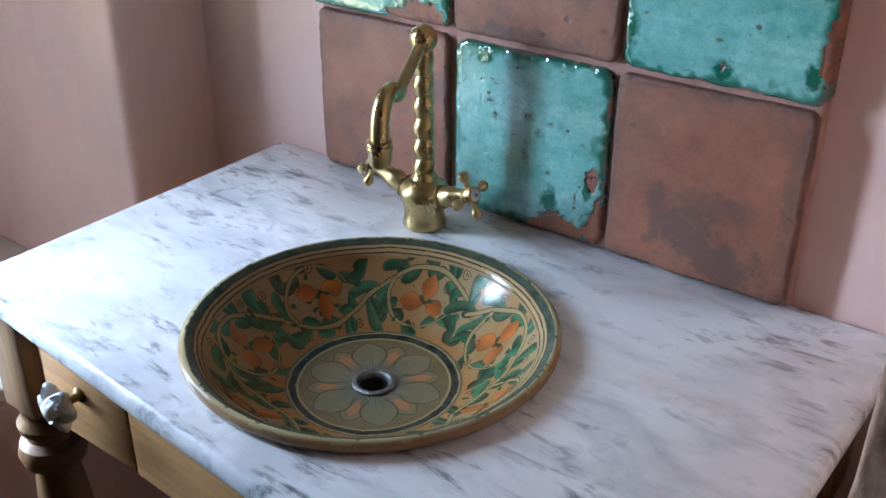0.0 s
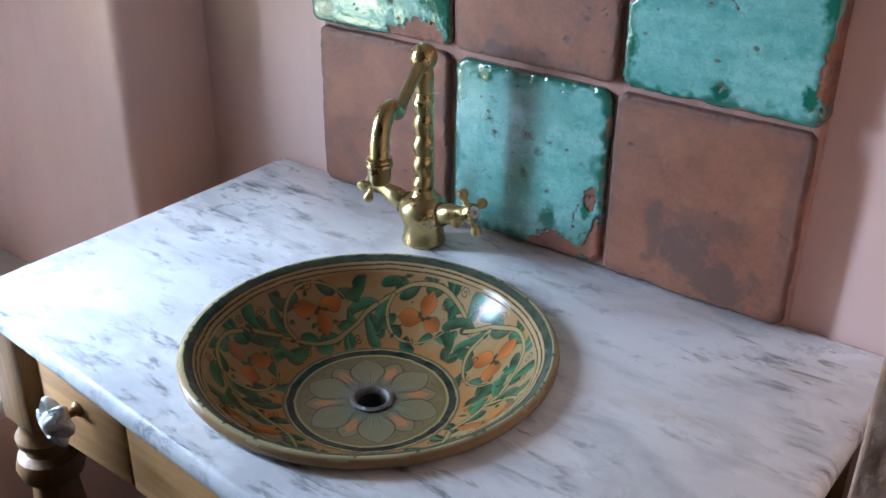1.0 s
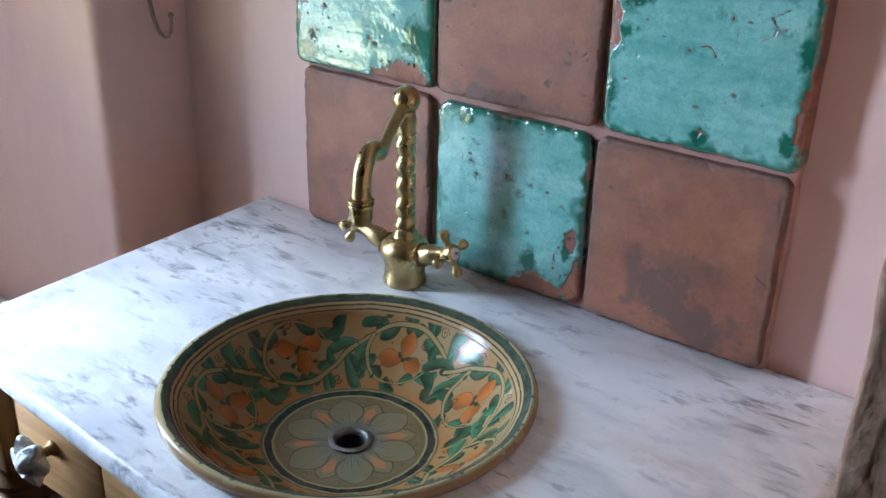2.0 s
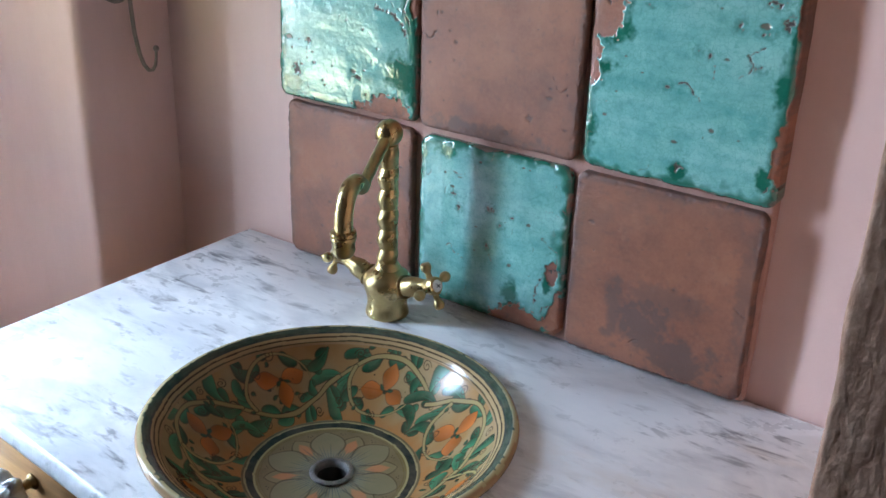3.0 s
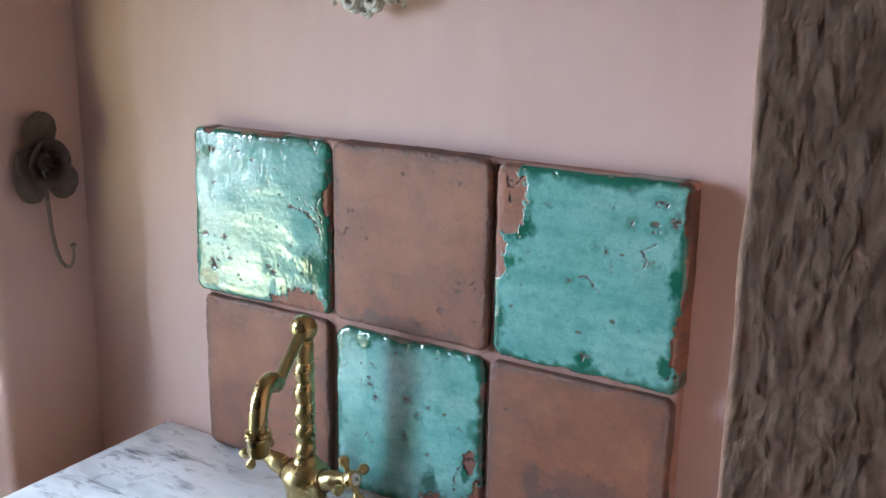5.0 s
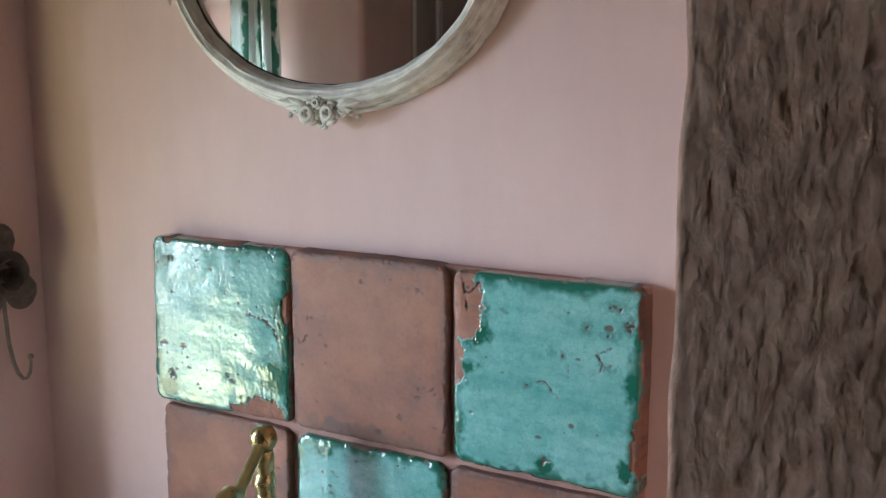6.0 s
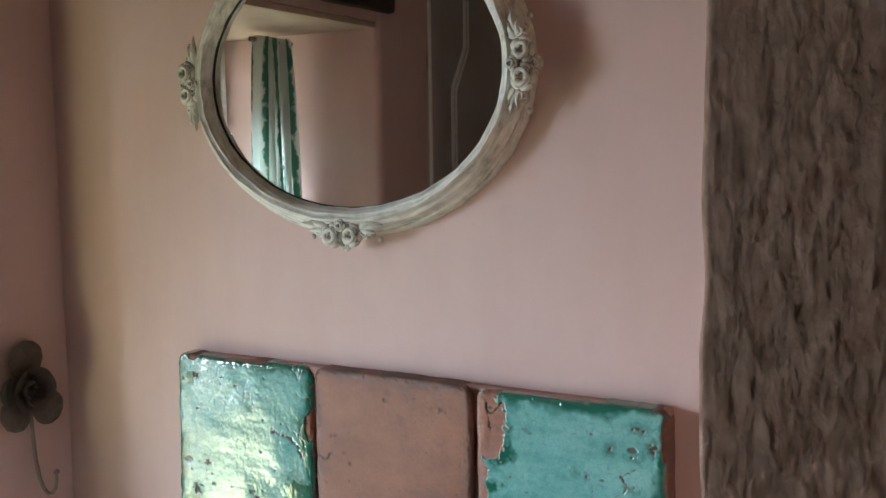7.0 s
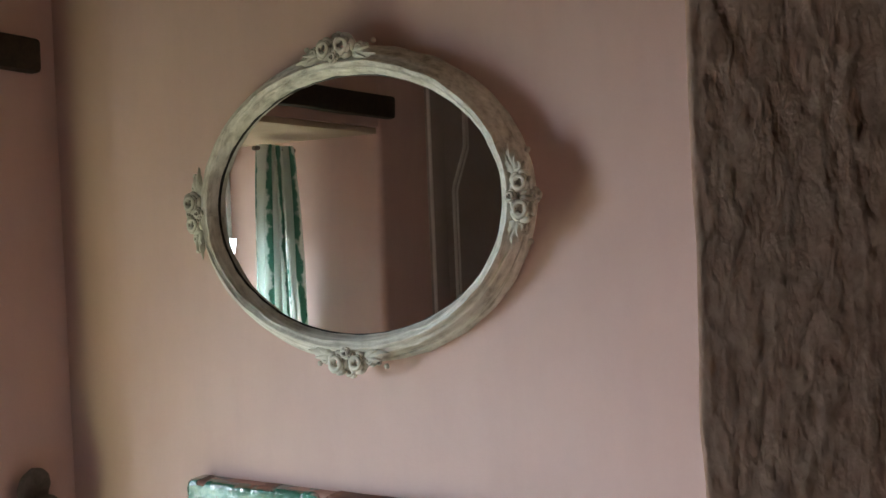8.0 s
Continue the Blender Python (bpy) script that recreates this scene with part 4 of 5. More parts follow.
part("head_ball", head, M_BRASS, tap)
# arm and swan spout
REACH = Vector((math.cos(radians(-75)), math.sin(radians(-75)), 0))
way = REACH.normalized()


def reach(d, z):
    return Vector((TAP.x, TAP.y, TAP.z)) + way * d + Vector((0, 0, z))


arm_bm = tube(bmesh.new(), [reach(0.0092, 0.2073), reach(0.0276, 0.1969), reach(0.0607, 0.1777), reach(0.0612, 0.1775), reach(0.0658, 0.1748), reach(0.0662, 0.1746)],
              [0.0062, 0.0062, 0.0062, 0.0074, 0.0074, 0.0066], 20)
spout = part("spout_arm", arm_bm, M_BRASS_REFLECT, tap, "brass spout arm, greenish reflection in its colour")
bend = [(0.0660, 0.1715), (0.0675, 0.1735), (0.0710, 0.1770), (0.0760, 0.1808), (0.0815, 0.1832), (0.0875, 0.1838), (0.0935, 0.1822), (0.0990, 0.1785), (0.1035, 0.1732), (0.1067, 0.1665), (0.1087, 0.1585), (0.1097, 0.1500), (0.1103, 0.1370)]
rad = [0.0068, 0.0084] + [0.0092 + 0.0004 * k / 10 for k in range(11)]
part("spout_bend", tube(bmesh.new(), [reach(d, z) for d, z in bend], rad, 24), M_BRASS, tap)
aer = lathe(bmesh.new(), [(0.0, 0.012), (0.0095, 0.012), (0.0128, 0.0105), (0.0132, 0.008), (0.0122, 0.0066), (0.0130, 0.0052), (0.0128, 0.002), (0.0116, 0.0006), (0.0114, -0.010),
                          (0.0098, -0.0145), (0.0082, -0.016), (0.0075, -0.013), (0.0, -0.012)], Matrix.Translation(reach(0.1105, 0.1310)), 36)
part("aerator", aer, M_BRASS, tap)
part("aerator_groove", lathe(bmesh.new(), [(0.0118, 0.0055), (0.01335, 0.0065), (0.0118, 0.0076)], Matrix.Translation(reach(0.1105, 0.1310)), 36), M_BRASS_DARK, tap, "darkened groove ring")


def valve(side):
    """A valve on its raised stem, with a cross handle and a white disc."""
    axis = Vector((0.87 * side, -0.05, 0.31)).normalized()
    root = TAP + Vector((0, 0, 0.032)) + axis * 0.016
    m = aim(root, axis)
    bm = lathe(bmesh.new(), [(0.0, -0.006), (0.0165, -0.006), (0.0145, 0.002), (0.0128, 0.009), (0.0122, 0.011), (0.0108, 0.0125), (0.0112, 0.016), (0.0114, 0.024), (0.0104, 0.031), (0.0088, 0.034), (0.0070, 0.047), (0.0, 0.047)], m, 30)
    stem = part("valve_stem", bm, M_BRASS, tap)
    part("valve_ring", lathe(bmesh.new(), [(0.0120, 0.0095), (0.0134, 0.0105), (0.0134, 0.0125), (0.0108, 0.0135)], m, 30), M_BRASS_DARK, stem)
    hub = root + axis * (0.0530 if side > 0 else 0.0565)
    up = Vector((0, 0, 1))
    e1 = (up - axis * up.dot(axis)).normalized()
    e2 = axis.cross(e1)
    bm = lathe(bmesh.new(), [(0.0, -0.011), (0.0070, -0.011), (0.0078, -0.006), (0.0098, -0.003), (0.0105, 0.002), (0.0100, 0.0055), (0.0085, 0.0065), (0.0, 0.0065)], aim(hub, axis), 28)
    twist = radians(8)
    for k in range(4):
        a = twist + k * math.pi / 2
        d = e1 * math.cos(a) + e2 * math.sin(a)
        lathe(bm, [(0.0036, 0.007), (0.0034, 0.012), (0.0030, 0.015), (0.0042, 0.0175), (0.0058, 0.0205), (0.0062, 0.0235), (0.0050, 0.0265), (0.0, 0.0280)], aim(hub, d), 18)
    handle = part("cross_handle", bm, M_BRASS, tap)
    disc = part("disc", lathe(bmesh.new(), [(0.0, 0.0085), (0.0062, 0.0080), (0.0070, 0.0070), (0.0070, 0.0060)], aim(hub, axis), 28), M_PORCELAIN, handle, "white porcelain disc")
    mark = bmesh.new()
    for k in range(2):
        a = 0.6 + k * 1.25
        d = e1 * math.cos(a) + e2 * math.sin(a)
        tube(mark, [hub + axis * 0.0086 - d * 0.0032, hub + axis * 0.0086 + d * 0.0032], 0.00045, 6)
    part("mark", mark, M_DARK, handle, "small dark mark")


valve(-1)
valve(1)


# ---- tiles behind the tap ----
splash = thing("tile_splashback", (0.30, WALL_Y, TOP_Z), "splashback of six old terracotta and turquoise glazed tiles", "tiles")
bm = box(bmesh.new(), (0.003, 0.0092, TOP_Z + 0.0008), (0.5985, WALL_Y - 0.0005, TOP_Z + 0.405), 0.003)
part("mortar_bed", bm, M_MORTAR, splash, "pinkish mortar between the tiles", smooth=0)


def tile(x0, x1, z0, z1, seed, glazed, chips=(), pools=(), soot=(), round_corner=0.012, label="", pits=14, lean=0.0, dome=0.0022, spots=(), gashes=()):
    """One handmade tile: wavy rounded edges, lumps and pits; the glaze is a raised skin with bare chips."""
    n = 230
    f = np.linspace(0, 1, n)
    f = 0.5 - 0.5 * np.cos(np.pi * f) * (0.35 + 0.65 * np.abs(np.cos(np.pi * f)) ** 0.0)
    f = 0.55 * f + 0.45 * np.linspace(0, 1, n)
    S, T = np.meshgrid(f, f)
    w, h = x1 - x0, z1 - z0
    X, Z = S * w, T * h
    # distance to the rounded outline
    cr = round_corner
    qx = np.abs(X - w / 2) - (w / 2 - cr)
    qz = np.abs(Z - h / 2) - (h / 2 - cr)
    outd = np.hypot(np.maximum(qx, 0), np.maximum(qz, 0)) + np.minimum(np.maximum(qx, qz), 0) - cr
    both = (qx > 0) & (qz > 0)
    far = np.hypot(np.maximum(qx, 1e-9), np.maximum(qz, 1e-9))
    pull = np.where(both & (far > cr), cr / far, 1.0)
    X = np.where(both, w / 2 + np.sign(X - w / 2) * (w / 2 - cr + np.maximum(qx, 0) * pull), X)
    Z = np.where(both, h / 2 + np.sign(Z - h / 2) * (h / 2 - cr + np.maximum(qz, 0) * pull), Z)
    d = np.maximum(-outd, 0.0)
    wob = 0.0016 * fbm(S * 5, T * 5, seed, 3)
    edge = np.exp(-d / 0.006)
    X = X + wob * edge
    Z = Z + 0.0016 * fbm(S * 5 + 7, T * 5, seed + 3, 3) * edge
    # face relief
    lump = (0.0015 if glazed else 0.0012) * fbm(S * 4, T * 4, seed + 5, 3)
    grain = (0.00020 if glazed else 0.00018) * fbm(S * 60, T * 60, seed + 6, 3)
    R = 0.0075 if glazed else 0.0055
    roll = np.where(d < R, R - np.sqrt(np.maximum(R * R - (R - d) ** 2, 0)), 0.0)
    if glazed:
        lump = lump + 0.00030 * fbm(S * 2.5, T * 16, seed + 30, 3)
    crumb = np.clip(1 - d / 0.010, 0, 1) * np.clip(fbm(S * 26, T * 26, seed + 31, 3) * 2.2, 0, 1)
    depth = roll * 0.75 + 0.0016 * crumb - lump - grain - (dome * (1 - (2 * S - 1) ** 2) * (1 - (2 * T - 1) ** 2) if glazed else 0)
    rnd = random.Random(seed)
    rag = 0.45 * fbm(S * 13, T * 13, seed + 8, 4) + 0.25 * fbm(S * 45, T * 45, seed + 9, 2)
    bare = np.zeros_like(S)
    halo = np.zeros_like(S)
    for cx, cz, rx, rz in chips:
        k = 1 - np.hypot((S - cx) / rx, (T - cz) / rz) + rag
        bare = np.maximum(bare, np.clip(k / 0.06, 0, 1))
        halo = np.maximum(halo, np.clip((k + 0.45) / 0.35, 0, 1))
    pit = np.zeros_like(S)
    for k in range(pits):
        px, pz = rnd.uniform(0.06, 0.94), rnd.uniform(0.06, 0.94)
        pr = rnd.uniform(0.003, 0.008) if rnd.random() < 0.9 else rnd.uniform(0.009, 0.014)
        blob = 1 - np.hypot((S - px) / (pr * rnd.uniform(0.6, 2.2)), (T - pz) / pr) + 1.6 * rag
        pit = np.maximum(pit, np.clip(blob / 0.4, 0, 1))
    fine = fbm(S * 75, T * 75, seed + 33, 3)
    ink = np.zeros_like(S)
    for px, pz, rx, rz in spots:
        blob = 0.75 - np.hypot((S - px) / rx, (T - pz) / rz) + 1.3 * fine + 0.6 * rag
        ink = np.maximum(ink, np.clip(blob / 0.5, 0, 1))
    depth = depth + pit * 0.0008
    crack = np.zeros_like(S)
    for k in range(4 if glazed else 2):
        px, pz = rnd.uniform(0.08, 0.92), rnd.uniform(0.08, 0.92)
        if rnd.random() < 0.4:
            px = rnd.choice((0.06, 0.94)) + rnd.uniform(-0.03, 0.03)
        way, wide = rnd.uniform(0, 6.28), rnd.uniform(0.0015, 0.0040)
        for i in range(rnd.randint(5, 13)):
            way += rnd.uniform(-0.9, 0.9)
            qx, qz = px + 0.016 * math.cos(way), pz + 0.016 * math.sin(way)
            t = np.clip(((S - px) * (qx - px) + (T - pz) * (qz - pz)) / 0.016 ** 2, 0, 1)
            near = np.hypot(S - px - t * (qx - px), T - pz - t * (qz - pz))
            crack = np.maximum(crack, np.clip((wide * rnd.choice((0.25, 0.6, 1.0, 1.5)) + 0.006 * rag - near) / 0.003, 0, 1))
            px, pz = qx, qz
    for wide, *run in gashes:
        for (ax, az), (bx, bz) in zip(run, run[1:]):
            dx, dz = bx - ax, bz - az
            t = np.clip(((S - ax) * dx + (T - az) * dz) / (dx * dx + dz * dz), 0, 1)
            near = np.hypot(S - ax - t * dx, T - az - t * dz)
            ink = np.maximum(ink, np.clip((wide * (0.55 + 2.2 * fine + rag) - near) / 0.005, 0, 1))
    depth = depth + crack * 0.0012 + ink * 0.0009
    if glazed:
        worn = np.clip((0.0032 + 0.0034 * fbm(S * 11, T * 11, seed + 12, 3) - d) / 0.0006, 0, 1)
        bare = np.maximum(bare, worn * np.clip(fbm(S * 5, T * 5, seed + 13, 2) * 3 - 0.2, 0, 1))
        skin = 1 - bare
        depth = depth + bare * 0.0013
        pool = np.clip(halo - bare, 0, 1) * np.clip(0.4 + 1.2 * fbm(S * 9, T * 9, seed + 14, 3), 0, 1)
        for cx, cz, rx, rz in pools:
            pool = np.maximum(pool, np.clip((1 - np.hypot((S - cx) / rx, (T - cz) / rz) + 1.2 * rag) / 0.5, 0, 1))
        pool = np.maximum(pool, 0.95 * np.clip((1 - d / np.maximum(0.001, 0.013 + 0.017 * fbm(S * 6, T * 6, seed + 15, 3) + 0.008 * fbm(S * 24, T * 24, seed + 21, 2))) * 1.6, 0, 1))
        vein = np.clip(1 - np.abs(fbm(S * 7, T * 7, seed + 16, 3)) / 0.03, 0, 1) * np.clip(fbm(S * 4, T * 4, seed + 17, 2) * 4 - 0.7, 0, 1) * np.clip(fbm(S * 30, T * 30, seed + 20, 2) * 3 + 0.6, 0, 1)
        depth = depth + vein * 0.0007
        around = np.zeros_like(S)
        for px, pz, rx, rz in spots:
            around = np.maximum(around, np.clip((1 - np.hypot((S - px) / (rx * 1.8 + 0.008), (T - pz) / (rz * 1.8 + 0.010)) + 0.8 * fine) / 0.6, 0, 1))
        pool = np.maximum(pool, np.maximum(np.maximum(pit * 0.9, vein * 0.8), 0.42 * around))
        skin = np.clip(skin - crack - 0.7 * np.clip(crumb * 2 - 1, 0, 1) - 0.85 * np.clip(pit * 1.6 - 0.8, 0, 1) - 0.5 * vein - ink, 0, 1)
    else:
        skin, pool = np.zeros_like(S), np.zeros_like(S)
    dark = np.clip(fbm(S * 3, T * 3, seed + 18, 4) * 0.9 - 0.15, 0, 0.4) + (0.95 if glazed else 0.55) * pit
    dark = dark + 0.6 * np.clip(1.2 - d / (0.007 + 0.006 * fbm(S * 7, T * 7, seed + 22, 3)), 0, 1) * np.clip(0.5 + fbm(S * 8, T * 8, seed + 19, 3) + fbm(S * 40, T * 40, seed + 23, 2), 0, 1)
    dark = dark + (0.5 if glazed else 0.22) * np.clip(fbm(S * 34, T * 34, seed + 24, 3) * 2.6 - 0.75, 0, 1)
    if not glazed:
        dark = dark + 0.30 * np.clip(1 - d / (0.022 + 0.014 * fbm(S * 4, T * 4, seed + 34, 3)), 0, 1)
    for cx, cz, rx, rz, k in soot:
        dark = np.maximum(dark, k * np.clip((1 - np.hypot((S - cx) / rx, (T - cz) / rz) + 1.3 * rag) / 0.5, 0, 1))
    dark = np.maximum(np.clip(dark, 0, 0.7), np.maximum(crack * (1.0 if glazed else 0.75), ink * (0.92 if glazed else 0.6)))
    Y = depth + lean * (S - 0.62) + 0.5 * lean * (T - 0.62)
    # wrap the outermost ring back to the wall
    ring = 3
    for k in range(ring):
        back = 0.020 * (ring - k) / ring
        for sl in (np.s_[k, :], np.s_[n - 1 - k, :], np.s_[:, k], np.s_[:, n - 1 - k]):
            Y[sl] = np.maximum(Y[sl], 0.0065 * 0.75 + back - 0.004)
    rgb = np.stack([skin, np.clip(pool, 0, 1), np.clip(dark, 0, 1)], -1).reshape(-1, 3)
    co = np.stack([x0 + X, Y, z0 + Z], -1).reshape(-1, 3)
    return grid_part("tile", co, n, n, M_GLAZED if glazed else M_CLAY, splash, label, smooth=0, colours=rgb, attribute="coat")


G = "turquoise glazed tile, chipped to bare clay"
C = "bare worn terracotta tile"
zb, zm, zt = TOP_Z + 0.003, TOP_Z + 0.204, TOP_Z + 0.405
made = [
    tile(-0.001, 0.1965, zm + 0.0025, zt, 101, True, [(0.80, 0.0, 0.20, 0.13), (0.985, 0.66, 0.035, 0.08), (0.12, 0.985, 0.03, 0.02)],
         [(0.95, 0.62, 0.07, 0.14), (0.12, 0.10, 0.10, 0.08), (0.90, 0.25, 0.12, 0.14), (0.10, 0.86, 0.06, 0.06)], label=G, pits=26, lean=0.0095,
         spots=[(0.15, 0.88, 0.035, 0.02), (0.24, 0.37, 0.022, 0.02), (0.05, 0.84, 0.015, 0.02), (0.60, 0.20, 0.05, 0.015), (0.15, 0.18, 0.03, 0.05)],
         gashes=[(0.012, (0.72, 0.61), (0.84, 0.585), (0.90, 0.53), (0.92, 0.48)), (0.003, (0.24, 0.35), (0.225, 0.29), (0.235, 0.23))]),
    tile(0.2015, 0.3985, zm + 0.0025, zt + 0.001, 202, False, soot=[(0.5, 0.0, 0.6, 0.10, 0.6), (0.30, 0.06, 0.12, 0.05, 0.7)], label=C, pits=20,
         spots=[(0.48, 0.87, 0.022, 0.018), (0.83, 0.86, 0.03, 0.025), (0.71, 0.17, 0.026, 0.028), (0.14, 0.64, 0.012, 0.012)], gashes=[(0.003, (0.93, 0.75), (0.945, 0.66), (0.935, 0.58)), (0.003, (0.50, 0.90), (0.47, 0.86), (0.49, 0.83))]),
    tile(0.4025, 0.600, zm + 0.0015, zt + 0.0, 303, True, [(0.03, 0.80, 0.14, 0.20), (0.0, 0.56, 0.08, 0.16), (1.0, 0.27, 0.052, 0.18), (0.985, 0.86, 0.022, 0.10)],
         [(0.14, 0.70, 0.10, 0.10), (0.08, 0.52, 0.10, 0.05), (0.52, 0.08, 0.045, 0.07), (0.95, 0.55, 0.05, 0.16), (0.93, 0.12, 0.05, 0.08), (0.97, 0.75, 0.03, 0.12), (0.04, 0.2, 0.05, 0.12)], label=G, pits=16, dome=0.0012,
         spots=[(0.55, 0.655, 0.012, 0.012), (0.605, 0.645, 0.010, 0.012), (0.72, 0.79, 0.016, 0.026), (0.87, 0.90, 0.035, 0.02), (0.84, 0.765, 0.03, 0.010), (0.83, 0.62, 0.024, 0.012), (0.29, 0.82, 0.012, 0.01), (0.52, 0.10, 0.02, 0.035), (0.42, 0.47, 0.03, 0.008), (0.93, 0.82, 0.03, 0.03)],
         gashes=[(0.004, (0.63, 0.60), (0.635, 0.54)), (0.010, (0.05, 0.97), (0.075, 0.88), (0.085, 0.80)), (0.003, (0.04, 0.36), (0.12, 0.35))]),
    tile(0.002, 0.1955, zb, zm - 0.003, 404, False, soot=[(0.9, 0.1, 0.3, 0.3, 0.25)], label=C, pits=24),
    tile(0.2035, 0.3965, zb, zm - 0.004, 505, True, [(0.72, 0.0, 0.20, 0.14), (0.98, 0.08, 0.06, 0.2), (0.92, 0.40, 0.045, 0.07)],
         [(0.66, 0.20, 0.07, 0.10), (0.90, 0.36, 0.03, 0.12), (0.2, 0.93, 0.10, 0.05)], label=G, pits=14, round_corner=0.018, dome=0.0007,
         spots=[(0.26, 0.69, 0.020, 0.012), (0.30, 0.62, 0.016, 0.018), (0.58, 0.575, 0.016, 0.012), (0.655, 0.64, 0.010, 0.010), (0.49, 0.43, 0.014, 0.022), (0.51, 0.655, 0.025, 0.02)],
         gashes=[(0.004, (0.24, 0.825), (0.29, 0.81), (0.33, 0.825)), (0.011, (0.97, 0.41), (0.90, 0.40), (0.865, 0.34)), (0.007, (0.865, 0.34), (0.83, 0.27), (0.825, 0.18)), (0.0025, (0.49, 0.42), (0.53, 0.36), (0.545, 0.29))]),
    tile(0.4015, 0.597, zb, zm - 0.003, 606, False, soot=[(0.45, 0.25, 0.20, 0.20, 0.8), (0.66, 0.14, 0.28, 0.13, 0.75), (0.28, 0.3, 0.07, 0.24, 0.6), (0.55, 0.42, 0.3, 0.1, 0.4), (0.94, 0.6, 0.05, 0.4, 0.45)], label=C, pits=20),
]
for ob in made:
    ob.data.polygons.foreach_set("use_smooth", [True] * len(ob.data.polygons))


# ---- oval mirror ----
MC = Vector((0.2455, WALL_Y, 1.5405))
OW, OH, IW, IH = 0.2165, 0.1700, 0.1875, 0.1390
mirror = thing("oval_mirror", MC, "oval wall mirror in a carved chalky grey frame", "mirror")


def oval_frame():
    bm = bmesh.new()
    knots = [(0.0, 0.0), (0.0, 0.008), (0.06, 0.013), (0.16, 0.0165), (0.22, 0.0215), (0.34, 0.028), (0.48, 0.0335), (0.60, 0.0365), (0.72, 0.0370), (0.80, 0.0345), (0.86, 0.0300), (0.90, 0.0290), (0.95, 0.0240), (1.0, 0.019), (1.0, 0.0)]
    prof = []
    for (f0, h0), (f1, h1) in zip(knots, knots[1:]):
        prof += [(f0 + (f1 - f0) * k / 3, h0 + (h1 - h0) * k / 3) for k in range(3)]
    prof.append(knots[-1])
    prof = [(f, 0.80 * h) for f, h in prof]
    n = 220
    rings = []
    for i in range(n):
        a = 2 * math.pi * i / n
        ring = []
        for f, h in prof:
            rx, rz = OW + (IW - OW) * f, OH + (IH - OH) * f
            wig = 0.0012 * noise.noise((3 * math.cos(a) * 3, 3 * math.sin(a) * 3, f * 2))
            groove = (0.0010 * noise.noise((f * 12, a * 10 + f * 5, 2.0)) + 0.0011 * math.sin(f * 24)) if 0.1 < f < 0.9 else 0
            ring.append(bm.verts.new((MC.x + (rx + wig) * math.cos(a), MC.y - h - groove, MC.z + (rz + wig) * math.sin(a))))
        rings.append(ring)
    for i in range(n):
        a, b = rings[i], rings[(i + 1) % n]
        for k in range(len(prof) - 1):
            bm.faces.new((a[k], a[k + 1], b[k + 1], b[k]))
    return bm


mframe = part("mirror_frame", oval_frame(), M_FRAME, mirror, smooth=55)
layer = mframe.data.attributes.new("around", "FLOAT_VECTOR", "POINT")
for v, d in zip(mframe.data.vertices, layer.data):
    turn = math.atan2(v.co.z / OH, v.co.x / OW)
    out = math.hypot(v.co.x / OW, v.co.z / OH)
    d.vector = (turn + 4 * abs(math.sin(turn / 2)), out, v.co.y * 8)
bm = bmesh.new()
rim = [bm.verts.new((MC.x + (IW + 0.004) * math.cos(2 * math.pi * i / 128), MC.y - 0.0120, MC.z + (IH + 0.004) * math.sin(2 * math.pi * i / 128))) for i in range(128)]
back = [bm.verts.new(v.co + Vector((0, 0.004, 0))) for v in rim]
bm.faces.new(rim)
bm.faces.new(back)
for i in range(128):
    j = (i + 1) % 128
    bm.faces.new((rim[i], rim[j], back[j], back[i]))
part("mirror_glass", bm, M_MIRROR, mirror, "old mirror glass with a few specks", smooth=0)
bm = bmesh.new()
tube(bm, [(MC.x + (IW + 0.0005) * math.cos(2 * math.pi * i / 120), MC.y - 0.0128, MC.z + (IH + 0.0005) * math.sin(2 * math.pi * i / 120)) for i in range(120)], 0.0014, 8, closed=True)
part("inner_rim", bm, M_DARK, mirror, "dark line round the glass")


def rosette(bm, at, r, m):
    """A small carved rose: whorls of petals about a hollow."""
    for k in range(3):
        a0 = k * 1.1
        rr = r * (1 - 0.27 * k)
        for i in range(5 - k):
            a = a0 + 2 * math.pi * i / (5 - k)
            p = Vector(at) + m @ Vector((rr * 0.62 * math.cos(a), rr * 0.62 * math.sin(a), r * (0.15 + 0.22 * k)))
            ball(bm, p, rr * 0.48, (1.0, 0.55, 0.75), m.to_4x4() @ Matrix.Rotation(a + 1.57, 4, "Z") @ Matrix.Rotation(0.5, 4, "X"), 12, 8)
    pts = []
    for i in range(16):
        a = 2 * math.pi * i / 16
        pts.append(Vector(at) + m @ Vector((r * 0.42 * math.cos(a), r * 0.42 * math.sin(a), r * 0.62)))
    tube(bm, pts, r * 0.15, 8, closed=True)


